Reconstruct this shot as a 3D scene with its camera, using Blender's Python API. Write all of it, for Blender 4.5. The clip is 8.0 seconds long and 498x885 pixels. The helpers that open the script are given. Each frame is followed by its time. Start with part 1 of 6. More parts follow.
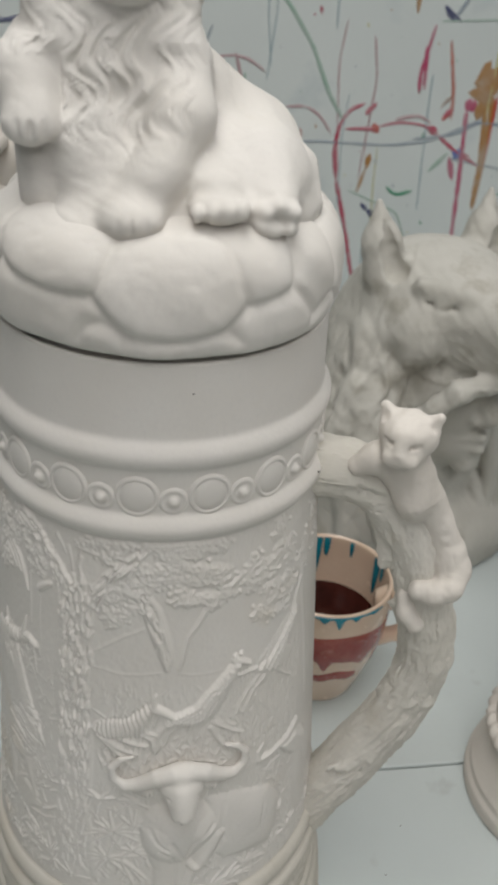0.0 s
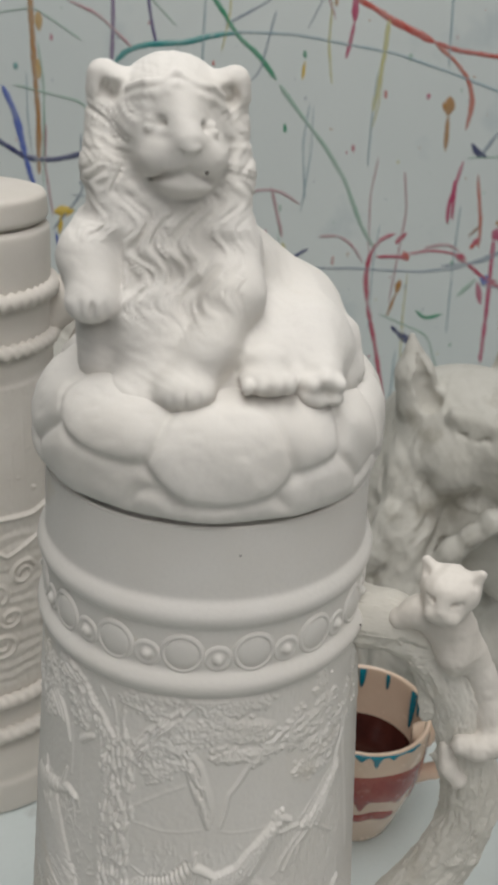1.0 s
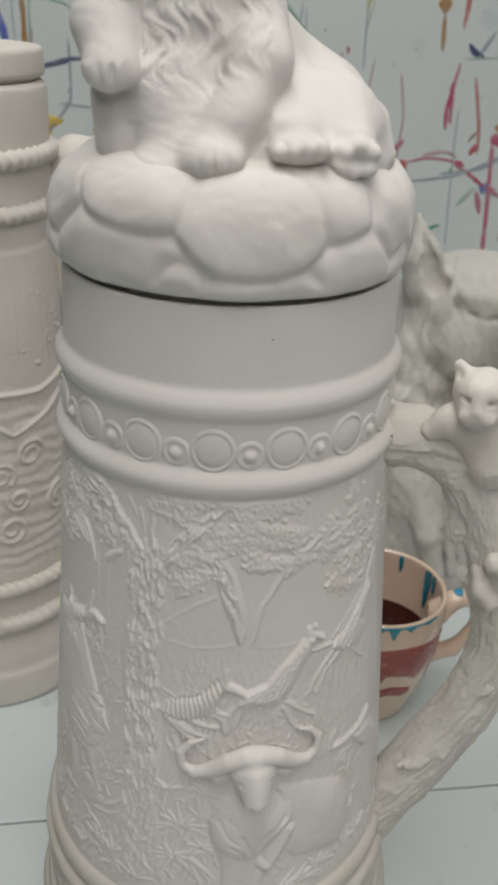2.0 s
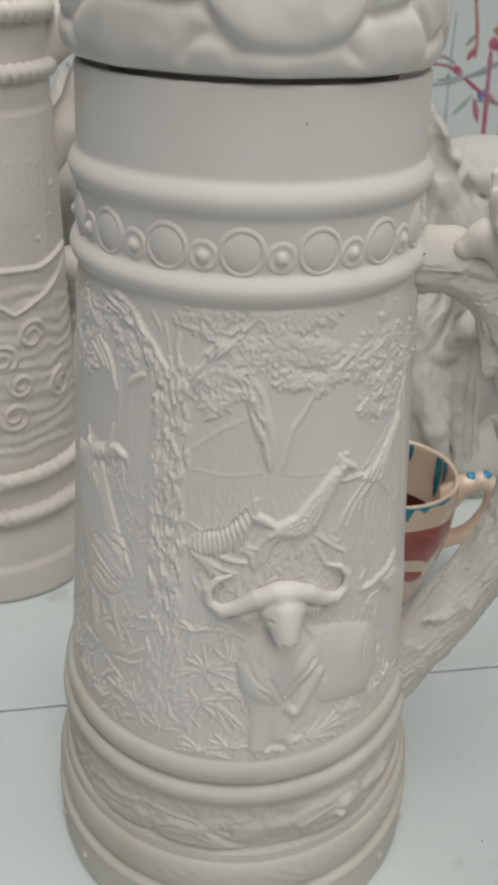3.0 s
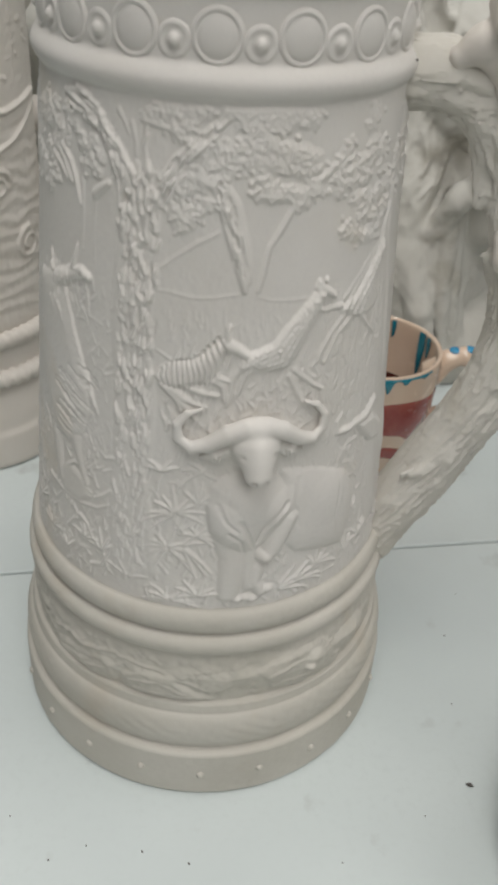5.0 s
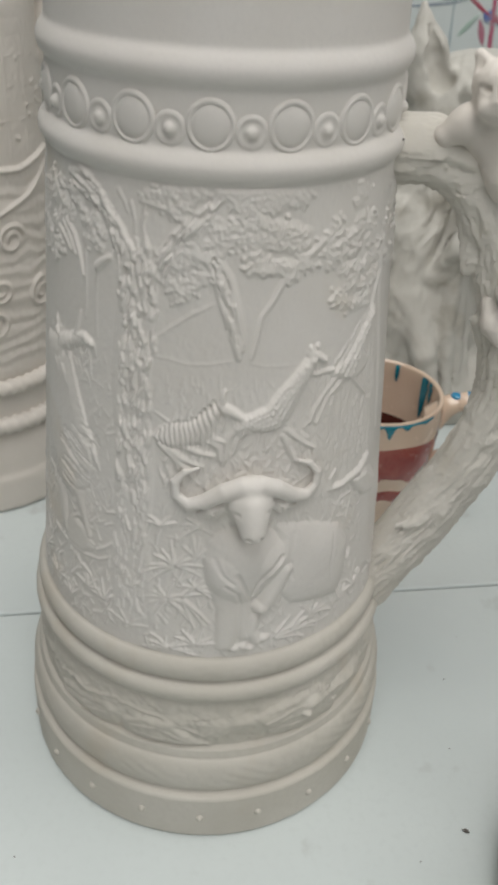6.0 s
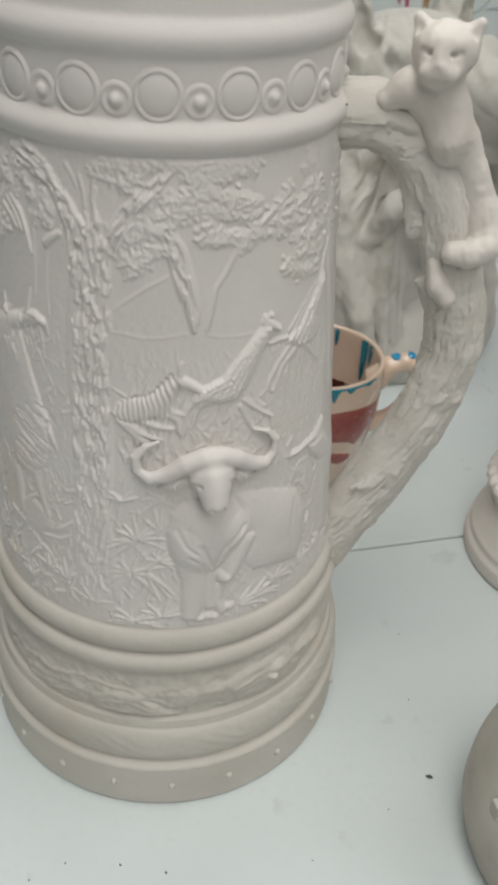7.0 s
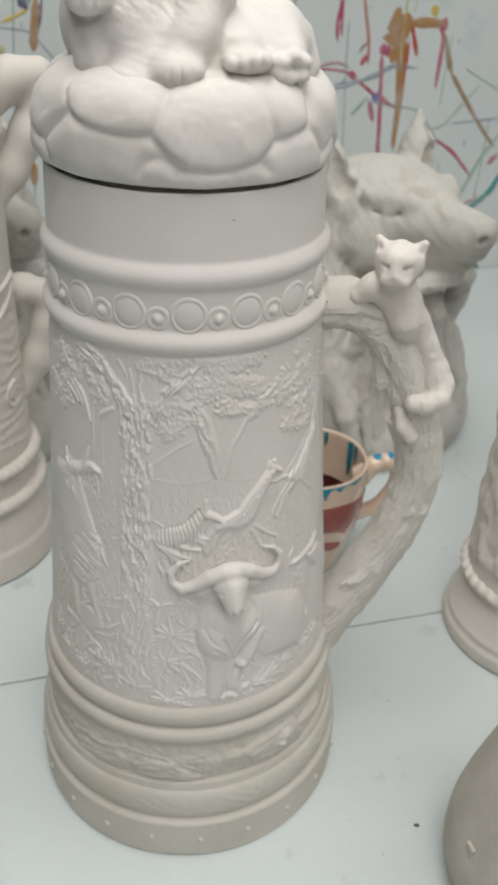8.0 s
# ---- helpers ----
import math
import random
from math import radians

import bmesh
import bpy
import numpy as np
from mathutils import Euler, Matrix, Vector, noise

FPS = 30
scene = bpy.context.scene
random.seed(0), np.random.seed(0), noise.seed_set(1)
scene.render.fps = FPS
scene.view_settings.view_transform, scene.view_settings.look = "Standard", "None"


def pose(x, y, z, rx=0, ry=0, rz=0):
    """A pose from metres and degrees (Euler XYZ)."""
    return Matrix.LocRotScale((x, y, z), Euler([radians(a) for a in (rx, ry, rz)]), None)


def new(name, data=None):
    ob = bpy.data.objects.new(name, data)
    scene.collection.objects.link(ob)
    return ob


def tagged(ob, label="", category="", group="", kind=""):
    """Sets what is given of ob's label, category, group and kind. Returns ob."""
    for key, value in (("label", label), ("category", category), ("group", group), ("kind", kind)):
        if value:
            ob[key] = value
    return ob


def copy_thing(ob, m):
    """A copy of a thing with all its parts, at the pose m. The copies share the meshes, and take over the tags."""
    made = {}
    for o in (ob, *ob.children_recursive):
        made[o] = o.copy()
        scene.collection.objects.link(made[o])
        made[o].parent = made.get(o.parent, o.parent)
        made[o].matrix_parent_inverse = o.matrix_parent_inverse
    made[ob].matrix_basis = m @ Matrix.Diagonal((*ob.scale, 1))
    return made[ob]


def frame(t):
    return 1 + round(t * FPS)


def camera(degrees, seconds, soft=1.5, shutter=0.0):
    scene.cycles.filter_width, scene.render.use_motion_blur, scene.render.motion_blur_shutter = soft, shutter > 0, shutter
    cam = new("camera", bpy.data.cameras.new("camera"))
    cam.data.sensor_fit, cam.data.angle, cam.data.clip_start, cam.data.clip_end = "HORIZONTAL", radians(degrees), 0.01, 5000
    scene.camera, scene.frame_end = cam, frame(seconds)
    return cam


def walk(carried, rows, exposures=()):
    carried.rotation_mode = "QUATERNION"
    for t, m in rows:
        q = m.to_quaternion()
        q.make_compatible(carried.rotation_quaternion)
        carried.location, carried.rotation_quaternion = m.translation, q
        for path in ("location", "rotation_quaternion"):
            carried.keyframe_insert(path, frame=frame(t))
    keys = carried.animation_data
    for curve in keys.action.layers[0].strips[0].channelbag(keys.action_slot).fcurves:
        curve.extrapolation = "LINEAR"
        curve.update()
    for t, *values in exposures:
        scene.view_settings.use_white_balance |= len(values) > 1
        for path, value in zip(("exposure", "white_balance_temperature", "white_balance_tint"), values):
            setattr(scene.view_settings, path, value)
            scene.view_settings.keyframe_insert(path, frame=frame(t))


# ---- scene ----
cam = camera(31.57, 8.0, soft=3.5)
cam.data.dof.use_dof = True
cam.data.dof.focus_distance = 0.33
cam.data.dof.aperture_fstop = 30.0
PATH = [
    (0.0, -0.0155, -0.2701, 0.4279, -31.04, -9.89, 3.94),
    (0.1, -0.0164, -0.2696, 0.4296, -30.54, -9.77, 3.95),
    (0.2, -0.0190, -0.2683, 0.4345, -29.07, -9.42, 4.00),
    (0.3, -0.0214, -0.2670, 0.4392, -27.67, -9.09, 4.04),
    (0.4, -0.0241, -0.2657, 0.4443, -26.16, -8.73, 4.08),
    (0.5, -0.0254, -0.2650, 0.4468, -25.43, -8.56, 4.10),
    (1.0, -0.0215, -0.2678, 0.4463, -24.57, -7.39, 3.27),
    (1.2, -0.0259, -0.2700, 0.4368, -24.25, -7.62, 3.31),
    (2.3, -0.0342, -0.2821, 0.3856, -27.76, -8.63, 1.86),
    (2.5, -0.0367, -0.2840, 0.3786, -27.89, -8.83, 1.62),
    (3.0, -0.0457, -0.2861, 0.3526, -29.67, -9.55, 1.95),
    (3.5, -0.0429, -0.2918, 0.3381, -32.42, -10.04, 1.98),
    (4.0, -0.0417, -0.2893, 0.3302, -32.95, -10.50, 2.93),
    (4.5, -0.0417, -0.2877, 0.3244, -34.26, -11.18, 3.58),
    (4.7, -0.0423, -0.2869, 0.3206, -34.84, -11.27, 3.84),
    (5.8, -0.0399, -0.2932, 0.3311, -33.65, -11.25, 3.95),
    (6.0, -0.0363, -0.2923, 0.3365, -33.28, -9.80, 3.34),
    (6.2, -0.0360, -0.2918, 0.3318, -33.62, -9.95, 3.15),
    (6.4, -0.0355, -0.2910, 0.3240, -34.25, -10.55, 2.95),
    (6.5, -0.0349, -0.2906, 0.3218, -34.42, -12.55, 2.89),
    (7.0, -0.0453, -0.2914, 0.3377, -35.13, -15.36, 3.46),
    (7.5, -0.0556, -0.3206, 0.3833, -33.76, -15.63, 2.53),
    (8.0, -0.0664, -0.3394, 0.4041, -31.50, -15.69, 2.02),]
walk(cam, [(t, pose(x, y, z, 90 + pitch, 0, yaw) @ pose(0, 0, 0, 0, 0, roll)) for t, x, y, z, pitch, yaw, roll in PATH],
     exposures=[(0.0, -0.20), (0.5, -0.13), (1.0, -0.23), (2.5, -0.20), (3.2, -0.04), (4.5, -0.08), (6.0, -0.06), (6.5, -0.07), (7.0, -0.02), (8.0, 0.06)])

# ---- light: a closed room with ceiling panels ----
world = bpy.data.worlds.new("world")
scene.world = world
world.use_nodes = True
world.node_tree.nodes["Background"].inputs[0].default_value = (0.8, 0.86, 0.9, 1)
world.node_tree.nodes["Background"].inputs[1].default_value = 0.15
scene.view_settings.exposure = 0.0
CEIL = 1.55      # height of the ceiling over the table top
HANG = 1.30      # height of the hung lamps
FLOOR = -0.74


def panel_lamp(x, y, sx, sy, power, color):
    data = bpy.data.lights.new("ceiling_lamp", "AREA")
    data.shape, data.size, data.size_y, data.energy, data.color = "RECTANGLE", sx, sy, power, color
    ob = new("ceiling_lamp", data)
    ob.matrix_world = pose(x, y, HANG)
    return ob


panel_lamp(-0.12, -0.30, 0.6, 1.2, 11.8, (1.0, 0.98, 0.955))
panel_lamp(0.85, -0.35, 0.6, 1.2, 7.0, (1.0, 0.98, 0.955))
panel_lamp(0.0, -1.6, 1.2, 0.6, 13.5, (1.0, 0.98, 0.955))


# ---- materials ----
def material(name, color, rough=0.6, color2=None, scale=20.0, fine=600.0, bump=0.0, spots=None, spot_scale=30.0, spot_cut=0.7,
             gloss=0.5, coat=0.0, bump_scale=400.0, stretch=None):
    m = bpy.data.materials.new(name)
    m.use_nodes = True
    nt = m.node_tree
    n, l = nt.nodes, nt.links
    bs = n["Principled BSDF"]
    bs.inputs["Roughness"].default_value = rough
    bs.inputs["Specular IOR Level"].default_value = gloss
    bs.inputs["Coat Weight"].default_value = coat
    bs.inputs["Coat Roughness"].default_value = 0.08
    tc = n.new("ShaderNodeTexCoord")
    mp = n.new("ShaderNodeMapping")
    l.new(tc.outputs["Object"], mp.inputs[0])
    if stretch:
        mp.inputs["Scale"].default_value = stretch

    def tex(s, detail=4.0):
        t = n.new("ShaderNodeTexNoise")
        t.inputs["Scale"].default_value, t.inputs["Detail"].default_value = s, detail
        l.new(mp.outputs[0], t.inputs["Vector"])
        return t.outputs["Fac"]

    def ramp(sock, a, b):
        r = n.new("ShaderNodeMapRange")
        r.inputs[1].default_value, r.inputs[2].default_value = a, b
        l.new(sock, r.inputs[0])
        return r.outputs[0]

    def mix(fac, a, b):
        x = n.new("ShaderNodeMix")
        x.data_type = "RGBA"
        l.new(fac, x.inputs[0])
        for sock, v in ((x.inputs[6], a), (x.inputs[7], b)):
            if isinstance(v, tuple):
                sock.default_value = (*v, 1)
            else:
                l.new(v, sock)
        return x.outputs[2]

    c2 = color2 or tuple(v * 0.9 for v in color)
    col = mix(ramp(tex(scale), 0.35, 0.7), color, c2)
    col = mix(ramp(tex(fine, 2.0), 0.5, 0.9), col, tuple(v * 0.94 for v in color))
    if spots:
        col = mix(ramp(tex(spot_scale, 5.0), spot_cut, spot_cut + 0.12), col, spots)
    l.new(col, bs.inputs["Base Color"])
    rr = n.new("ShaderNodeMapRange")
    rr.inputs[3].default_value, rr.inputs[4].default_value = max(rough - 0.08, 0.02), min(rough + 0.08, 1)
    l.new(tex(scale * 3), rr.inputs[0])
    l.new(rr.outputs[0], bs.inputs["Roughness"])
    if bump:
        b = n.new("ShaderNodeBump")
        b.inputs["Strength"].default_value, b.inputs["Distance"].default_value = bump, 0.001
        l.new(tex(bump_scale, 6.0), b.inputs["Height"])
        l.new(b.outputs[0], bs.inputs["Normal"])
    return m


BISQUE = material("white_bisque", (0.70, 0.675, 0.64), 0.72, (0.66, 0.63, 0.585), 28, 700, 0.10, (0.64, 0.59, 0.52), 24, 0.62, 0.35, 0.0, 500)
# beige stain colour, darkened further to carry shade low on the stein
BISQUE_FOOT = material("stained_shaded_bisque", (0.59, 0.565, 0.51), 0.75, (0.52, 0.495, 0.435), 22, 600, 0.12, (0.53, 0.49, 0.42), 30, 0.60, 0.3, 0.0, 450)
BISQUE_WARM = material("cream_bisque", (0.67, 0.63, 0.58), 0.7, (0.61, 0.57, 0.515), 25, 600, 0.10, gloss=0.35)
BISQUE_AGED = material("aged_bisque", (0.655, 0.63, 0.58), 0.75, (0.585, 0.56, 0.50), 22, 600, 0.12, (0.54, 0.505, 0.435), 28, 0.58, 0.3, 0.0, 450)
BISQUE_GREY = material("dusty_bisque", (0.57, 0.555, 0.51), 0.8, (0.48, 0.465, 0.42), 30, 400, 0.25, (0.42, 0.40, 0.35), 40, 0.58, 0.25, 0.0, 300)
GREENWARE = material("grey_greenware", (0.54, 0.51, 0.455), 0.8, (0.43, 0.405, 0.355), 40, 300, 0.3, gloss=0.25)
LAMINATE = material("table_laminate", (0.60, 0.652, 0.645), 0.40, (0.555, 0.605, 0.60), 9, 300, 0.02, (0.48, 0.51, 0.50), 45, 0.66, 0.4)
WALLPAINT = material("wall_paint", (0.64, 0.68, 0.67), 0.55, (0.59, 0.635, 0.63), 5, 300, 0.12, (0.52, 0.575, 0.585), 14, 0.60, 0.4, 0.0, 160)
# grey kept dark so the unseen room sends back little light
PLAIN = material("low_bounce_grey", (0.33, 0.33, 0.318), 0.8, None, 3, 200)
CONCRETE = material("floor_concrete", (0.22, 0.21, 0.2), 0.8, (0.16, 0.155, 0.15), 4, 120, 0.3)
STEEL = material("grey_steel", (0.3, 0.3, 0.31), 0.4)
SEAM = material("joint_dirt", (0.12, 0.12, 0.12), 0.9)
GLAZE_CREAM = material("cream_glaze", (0.72, 0.56, 0.43), 0.25, (0.66, 0.49, 0.37), 40, 500, 0.02, coat=0.6)
GLAZE_RED = material("brick_red_glaze", (0.27, 0.035, 0.028), 0.25, (0.36, 0.09, 0.07), 60, 500, 0.02, (0.50, 0.22, 0.17), 70, 0.66, coat=0.3)
GLAZE_TEAL = material("teal_glaze", (0.01, 0.22, 0.30), 0.2, (0.01, 0.13, 0.18), 60, 500, 0.02, coat=0.6)
GLAZE_BLUE = material("sky_blue_glaze", (0.02, 0.26, 0.48), 0.2, coat=0.6)
GLAZE_BROWN = material("dark_brown_glaze", (0.09, 0.024, 0.018), 0.2, (0.035, 0.012, 0.01), 60, 500, coat=0.6)
CRUMB = material("clay_crumb", (0.10, 0.09, 0.08), 0.9)
COLORS = {"purple": (0.17, 0.09, 0.22), "plum": (0.10, 0.07, 0.20), "teal": (0.02, 0.24, 0.23), "green": (0.03, 0.25, 0.13), "mint": (0.28, 0.42, 0.34),
          "sky": (0.30, 0.40, 0.44), "ochre": (0.37, 0.19, 0.06), "gold": (0.50, 0.30, 0.07), "blue": (0.08, 0.13, 0.42), "navy": (0.012, 0.018, 0.11),
          "yellow": (0.62, 0.42, 0.02), "rose": (0.42, 0.25, 0.27), "red": (0.45, 0.05, 0.03), "coral": (0.46, 0.15, 0.11), "magenta": (0.42, 0.05, 0.13),
          "crimson": (0.40, 0.03, 0.08), "slate": (0.22, 0.27, 0.33), "lemon": (0.50, 0.48, 0.20), "brown": (0.25, 0.15, 0.10), "bronze": (0.30, 0.19, 0.08)}
PAINTS = {k: material("splash_" + k, v, 0.35, tuple(0.6 * a + 0.4 * b for a, b in zip(v, (0.48, 0.51, 0.50))), 45, 300, 0.1, gloss=0.5, spots=tuple(0.35 * a + 0.65 * b for a, b in zip(v, (0.48, 0.51, 0.50))),
                              spot_scale=60, spot_cut=0.6) for k, v in COLORS.items()}


# ---- mesh helpers ----
def link_mesh(name, me, mat, parent=None, label="", smooth=True):
    if mat:
        me.materials.append(mat)
    if smooth:
        me.polygons.foreach_set("use_smooth", [True] * len(me.polygons))
    ob = new(name, me)
    ob.parent = parent
    if label:
        ob["label"] = label
    return ob


def quads(name, verts, faces, mat, parent=None, label=""):
    """A mesh from arrays: verts n x 3, faces m x 4."""
    me = bpy.data.meshes.new(name)
    verts, faces = np.asarray(verts, np.float32), np.asarray(faces, np.int32)
    me.vertices.add(len(verts))
    me.vertices.foreach_set("co", verts.ravel())
    me.loops.add(faces.size)
    me.loops.foreach_set("vertex_index", faces.ravel())
    me.polygons.add(len(faces))
    me.polygons.foreach_set("loop_start", np.arange(0, faces.size, 4, dtype=np.int32))
    me.update(calc_edges=True)
    me.validate()
    return link_mesh(name, me, mat, parent, label)


def part(name, bm, mat, parent=None, label="", smooth=True):
    me = bpy.data.meshes.new(name)
    bmesh.ops.recalc_face_normals(bm, faces=bm.faces)
    bm.to_mesh(me)
    bm.free()
    return link_mesh(name, me, mat, parent, label, smooth)


def box(name, lo, hi, mat, parent=None, bevel=0.0, label=""):
    bm = bmesh.new()
    bmesh.ops.create_cube(bm, size=1, matrix=Matrix.LocRotScale([(a + b) / 2 for a, b in zip(lo, hi)], None, [b - a for a, b in zip(lo, hi)]))
    if bevel:
        bmesh.ops.bevel(bm, geom=bm.edges[:], offset=bevel, segments=3, profile=0.5, affect="EDGES")
    return part(name, bm, mat, parent, label, smooth=False)


def thing(name, x, y, z, label, category, group=""):
    ob = new(name)
    ob.empty_display_size = 0.02
    ob.location = (x, y, z)
    return tagged(ob, label, category, group)


def revolve(name, zs, rs, az, height=None, mat=None, parent=None, label="", caps=True):
    """A turned surface: radii rs at heights zs, columns at the angles az (degrees, full turn), with relief height[row, column]."""
    a = np.radians(az)
    r = np.repeat(np.asarray(rs)[:, None], len(a), 1) + (0 if height is None else height)
    v = np.stack([r * np.cos(a), r * np.sin(a), np.repeat(np.asarray(zs)[:, None], len(a), 1)], 2).reshape(-1, 3)
    n, m = len(zs), len(a)
    i, j = np.meshgrid(np.arange(n - 1), np.arange(m), indexing="ij")
    k = (j + 1) % m
    f = np.stack([i * m + j, i * m + k, (i + 1) * m + k, (i + 1) * m + j], 2).reshape(-1, 4)
    return quads(name, v, f, mat, parent, label)


def turned(name, prof, mat, parent=None, label="", cols=128, sub=3):
    """A lathe body from (radius, height) corners, with slightly rounded corners."""
    p = np.array(prof, float)
    t = np.arange(len(p))
    tt = np.linspace(0, len(p) - 1, (len(p) - 1) * sub * 2 + 1)
    r, z = np.interp(tt, t, p[:, 0]), np.interp(tt, t, p[:, 1])
    for _ in range(sub - 1):
        r[1:-1] = (r[:-2] + 2 * r[1:-1] + r[2:]) / 4
        z[1:-1] = (z[:-2] + 2 * z[1:-1] + z[2:]) / 4
    return revolve(name, z, np.maximum(r, 1e-4), np.linspace(0, 360, cols, endpoint=False), None, mat, parent, label)


# ---- soft clay: distance fields on a grid, skinned with quads ----
class Clay:
    def __init__(self, lo, hi, h):
        self.lo, self.h = np.array(lo, float), h
        self.n = np.ceil((np.array(hi) - self.lo) / h).astype(int) + 1
        self.ax = [self.lo[i] + h * np.arange(self.n[i]) for i in range(3)]
        self.d = np.full(self.n, 0.05, np.float32)

    def window(self, lo, hi):
        s = []
        for i in range(3):
            a = int(np.clip((lo[i] - self.lo[i]) / self.h, 0, self.n[i] - 1))
            b = int(np.clip((hi[i] - self.lo[i]) / self.h + 2, a + 1, self.n[i]))
            s.append(slice(a, b))
        g = np.meshgrid(*[self.ax[i][s[i]] for i in range(3)], indexing="ij")
        return tuple(s), np.stack(g, -1)

    def blend(self, s, e, k, cut):
        d = self.d[s]
        if cut:
            q = np.clip(0.5 - 0.5 * (d + e) / k, 0, 1)
            self.d[s] = d * (1 - q) - e * q + k * q * (1 - q)
        else:
            q = np.clip(0.5 + 0.5 * (d - e) / k, 0, 1)
            self.d[s] = d * (1 - q) + e * q - k * q * (1 - q)

    def ball(self, c, r, k=0.004, turn=None, cut=False):
        """An ellipsoid at c with radii r, turned by a 3 x 3 matrix or by degrees about z."""
        c, r = np.array(c, float), np.array(r if np.ndim(r) else (r, r, r), float)
        m = r.max() + 2 * k + 2 * self.h
        s, p = self.window(c - m, c + m)
        p = p - c
        if turn is not None:
            if np.ndim(turn) == 0:
                a = radians(turn)
                turn = np.array([[math.cos(a), -math.sin(a), 0], [math.sin(a), math.cos(a), 0], [0, 0, 1]])
            p = p @ np.array(turn)
        k0 = np.linalg.norm(p / r, axis=-1)
        k1 = np.linalg.norm(p / (r * r), axis=-1) + 1e-9
        self.blend(s, k0 * (k0 - 1) / k1, k, cut)
        return self

    def rod(self, a, b, ra, rb=None, k=0.004, cut=False):
        a, b, rb = np.array(a, float), np.array(b, float), ra if rb is None else rb
        m = max(ra, rb) + 2 * k + 2 * self.h
        s, p = self.window(np.minimum(a, b) - m, np.maximum(a, b) + m)
        u = b - a
        t = np.clip(((p - a) @ u) / max(u @ u, 1e-12), 0, 1)
        e = np.linalg.norm(p - a - t[..., None] * u, axis=-1) - (ra + (rb - ra) * t)
        self.blend(s, e, k, cut)
        return self

    def chain(self, pts, rs, k=0.004, cut=False):
        rs = list(rs) if np.ndim(rs) else [rs] * len(pts)
        for i in range(len(pts) - 1):
            self.rod(pts[i], pts[i + 1], rs[i], rs[i + 1], k, cut)
        return self

    def shift(self, f, lo=None, hi=None):
        """Adds f(x, y, z), in metres, to the distance inside a window."""
        s, p = self.window(self.lo if lo is None else lo, self.ax_end() if hi is None else hi)
        near = np.abs(self.d[s]) < 0.012
        self.d[s][near] += f(*p[near].T).astype(np.float32)
        return self

    def ax_end(self):
        return [a[-1] for a in self.ax]

    def floor_at(self, z):
        self.d = np.maximum(self.d, (z - self.ax[2])[None, None, :].astype(np.float32))
        return self

    def skin(self):
        d = np.pad(self.d, 1, constant_values=0.05)
        s = d < 0
        n = np.array(d.shape)
        tot = sum(s[i:n[0] - 1 + i, j:n[1] - 1 + j, k:n[2] - 1 + k].astype(np.int8) for i in (0, 1) for j in (0, 1) for k in (0, 1))
        act = (tot > 0) & (tot < 8)
        idx = np.full(act.shape, -1, np.int64)
        ii = np.stack(np.nonzero(act), 1)
        idx[act] = np.arange(len(ii))
        acc, cnt = np.zeros((len(ii), 3)), np.zeros((len(ii), 1))
        for ax in range(3):
            for u in (0, 1):
                for w in (0, 1):
                    a = np.zeros(3, int)
                    a[(ax + 1) % 3], a[(ax + 2) % 3] = u, w
                    b = a.copy()
                    b[ax] = 1
                    da, db = d[tuple((ii + a).T)], d[tuple((ii + b).T)]
                    x = (da < 0) != (db < 0)
                    t = np.where(x, da / np.where(x, da - db, 1), 0)
                    acc += np.where(x[:, None], a + t[:, None] * (b - a), 0)
                    cnt += x[:, None]
        v = (ii + acc / cnt - 1) * self.h + self.lo
        faces = []
        for ax in range(3):
            o1, o2 = (ax + 1) % 3, (ax + 2) % 3
            sl = [slice(1, -1)] * 3
            sl[ax] = slice(0, -1)
            up = list(sl)
            up[ax] = slice(1, None)
            a, b = s[tuple(sl)], s[tuple(up)]
            for flip, mask in ((False, a & ~b), (True, ~a & b)):
                q = np.stack(np.nonzero(mask), 1)
                q += [1 if i != ax else 0 for i in range(3)]
                e1, e2 = np.eye(3, dtype=int)[o1], np.eye(3, dtype=int)[o2]
                f = np.stack([idx[tuple((q - e1 - e2).T)], idx[tuple((q - e2).T)], idx[tuple(q.T)], idx[tuple((q - e1).T)]], 1)
                faces.append(f[:, ::-1] if flip else f)
        return v, np.concatenate(faces)


def lattice(x, y, seed):
    """Smooth value noise in two directions, about -1 to 1."""
    g = np.random.default_rng(seed).uniform(-1, 1, (97, 97))
    i, j = np.floor(x).astype(int), np.floor(y).astype(int)
    u, v = x - i, y - j
    u, v = u * u * (3 - 2 * u), v * v * (3 - 2 * v)
    i, j, i2, j2 = i % 97, j % 97, (i + 1) % 97, (j + 1) % 97
    return (g[i, j] * (1 - u) + g[i2, j] * u) * (1 - v) + (g[i, j2] * (1 - u) + g[i2, j2] * u) * v


# ---- setting: floor, walls, ceiling, tables ----
WALL_Y = 0.663
tagged(box("floor", (-2.6, -3.6, FLOOR - 0.1), (3.0, WALL_Y + 0.1, FLOOR), CONCRETE), "grey concrete workshop floor under the tables", "floor", kind="structure")
wall_back = tagged(box("wall_back", (-2.6, WALL_Y, FLOOR), (3.0, WALL_Y + 0.1, CEIL), WALLPAINT), "pale grey painted wall splashed with coloured paint", "wall", kind="structure")
# unseen walls and ceiling, added to close the room and limit bounced light
tagged(box("wall_front", (-2.6, -3.7, FLOOR), (3.0, -3.6, CEIL), PLAIN), "unseen plain grey wall opposite the tables, darkened to cut bounce", "wall", kind="structure")
tagged(box("wall_left", (-2.7, -3.7, FLOOR), (-2.6, WALL_Y + 0.1, CEIL), PLAIN), "unseen plain grey side wall, darkened to cut bounce", "wall", kind="structure")
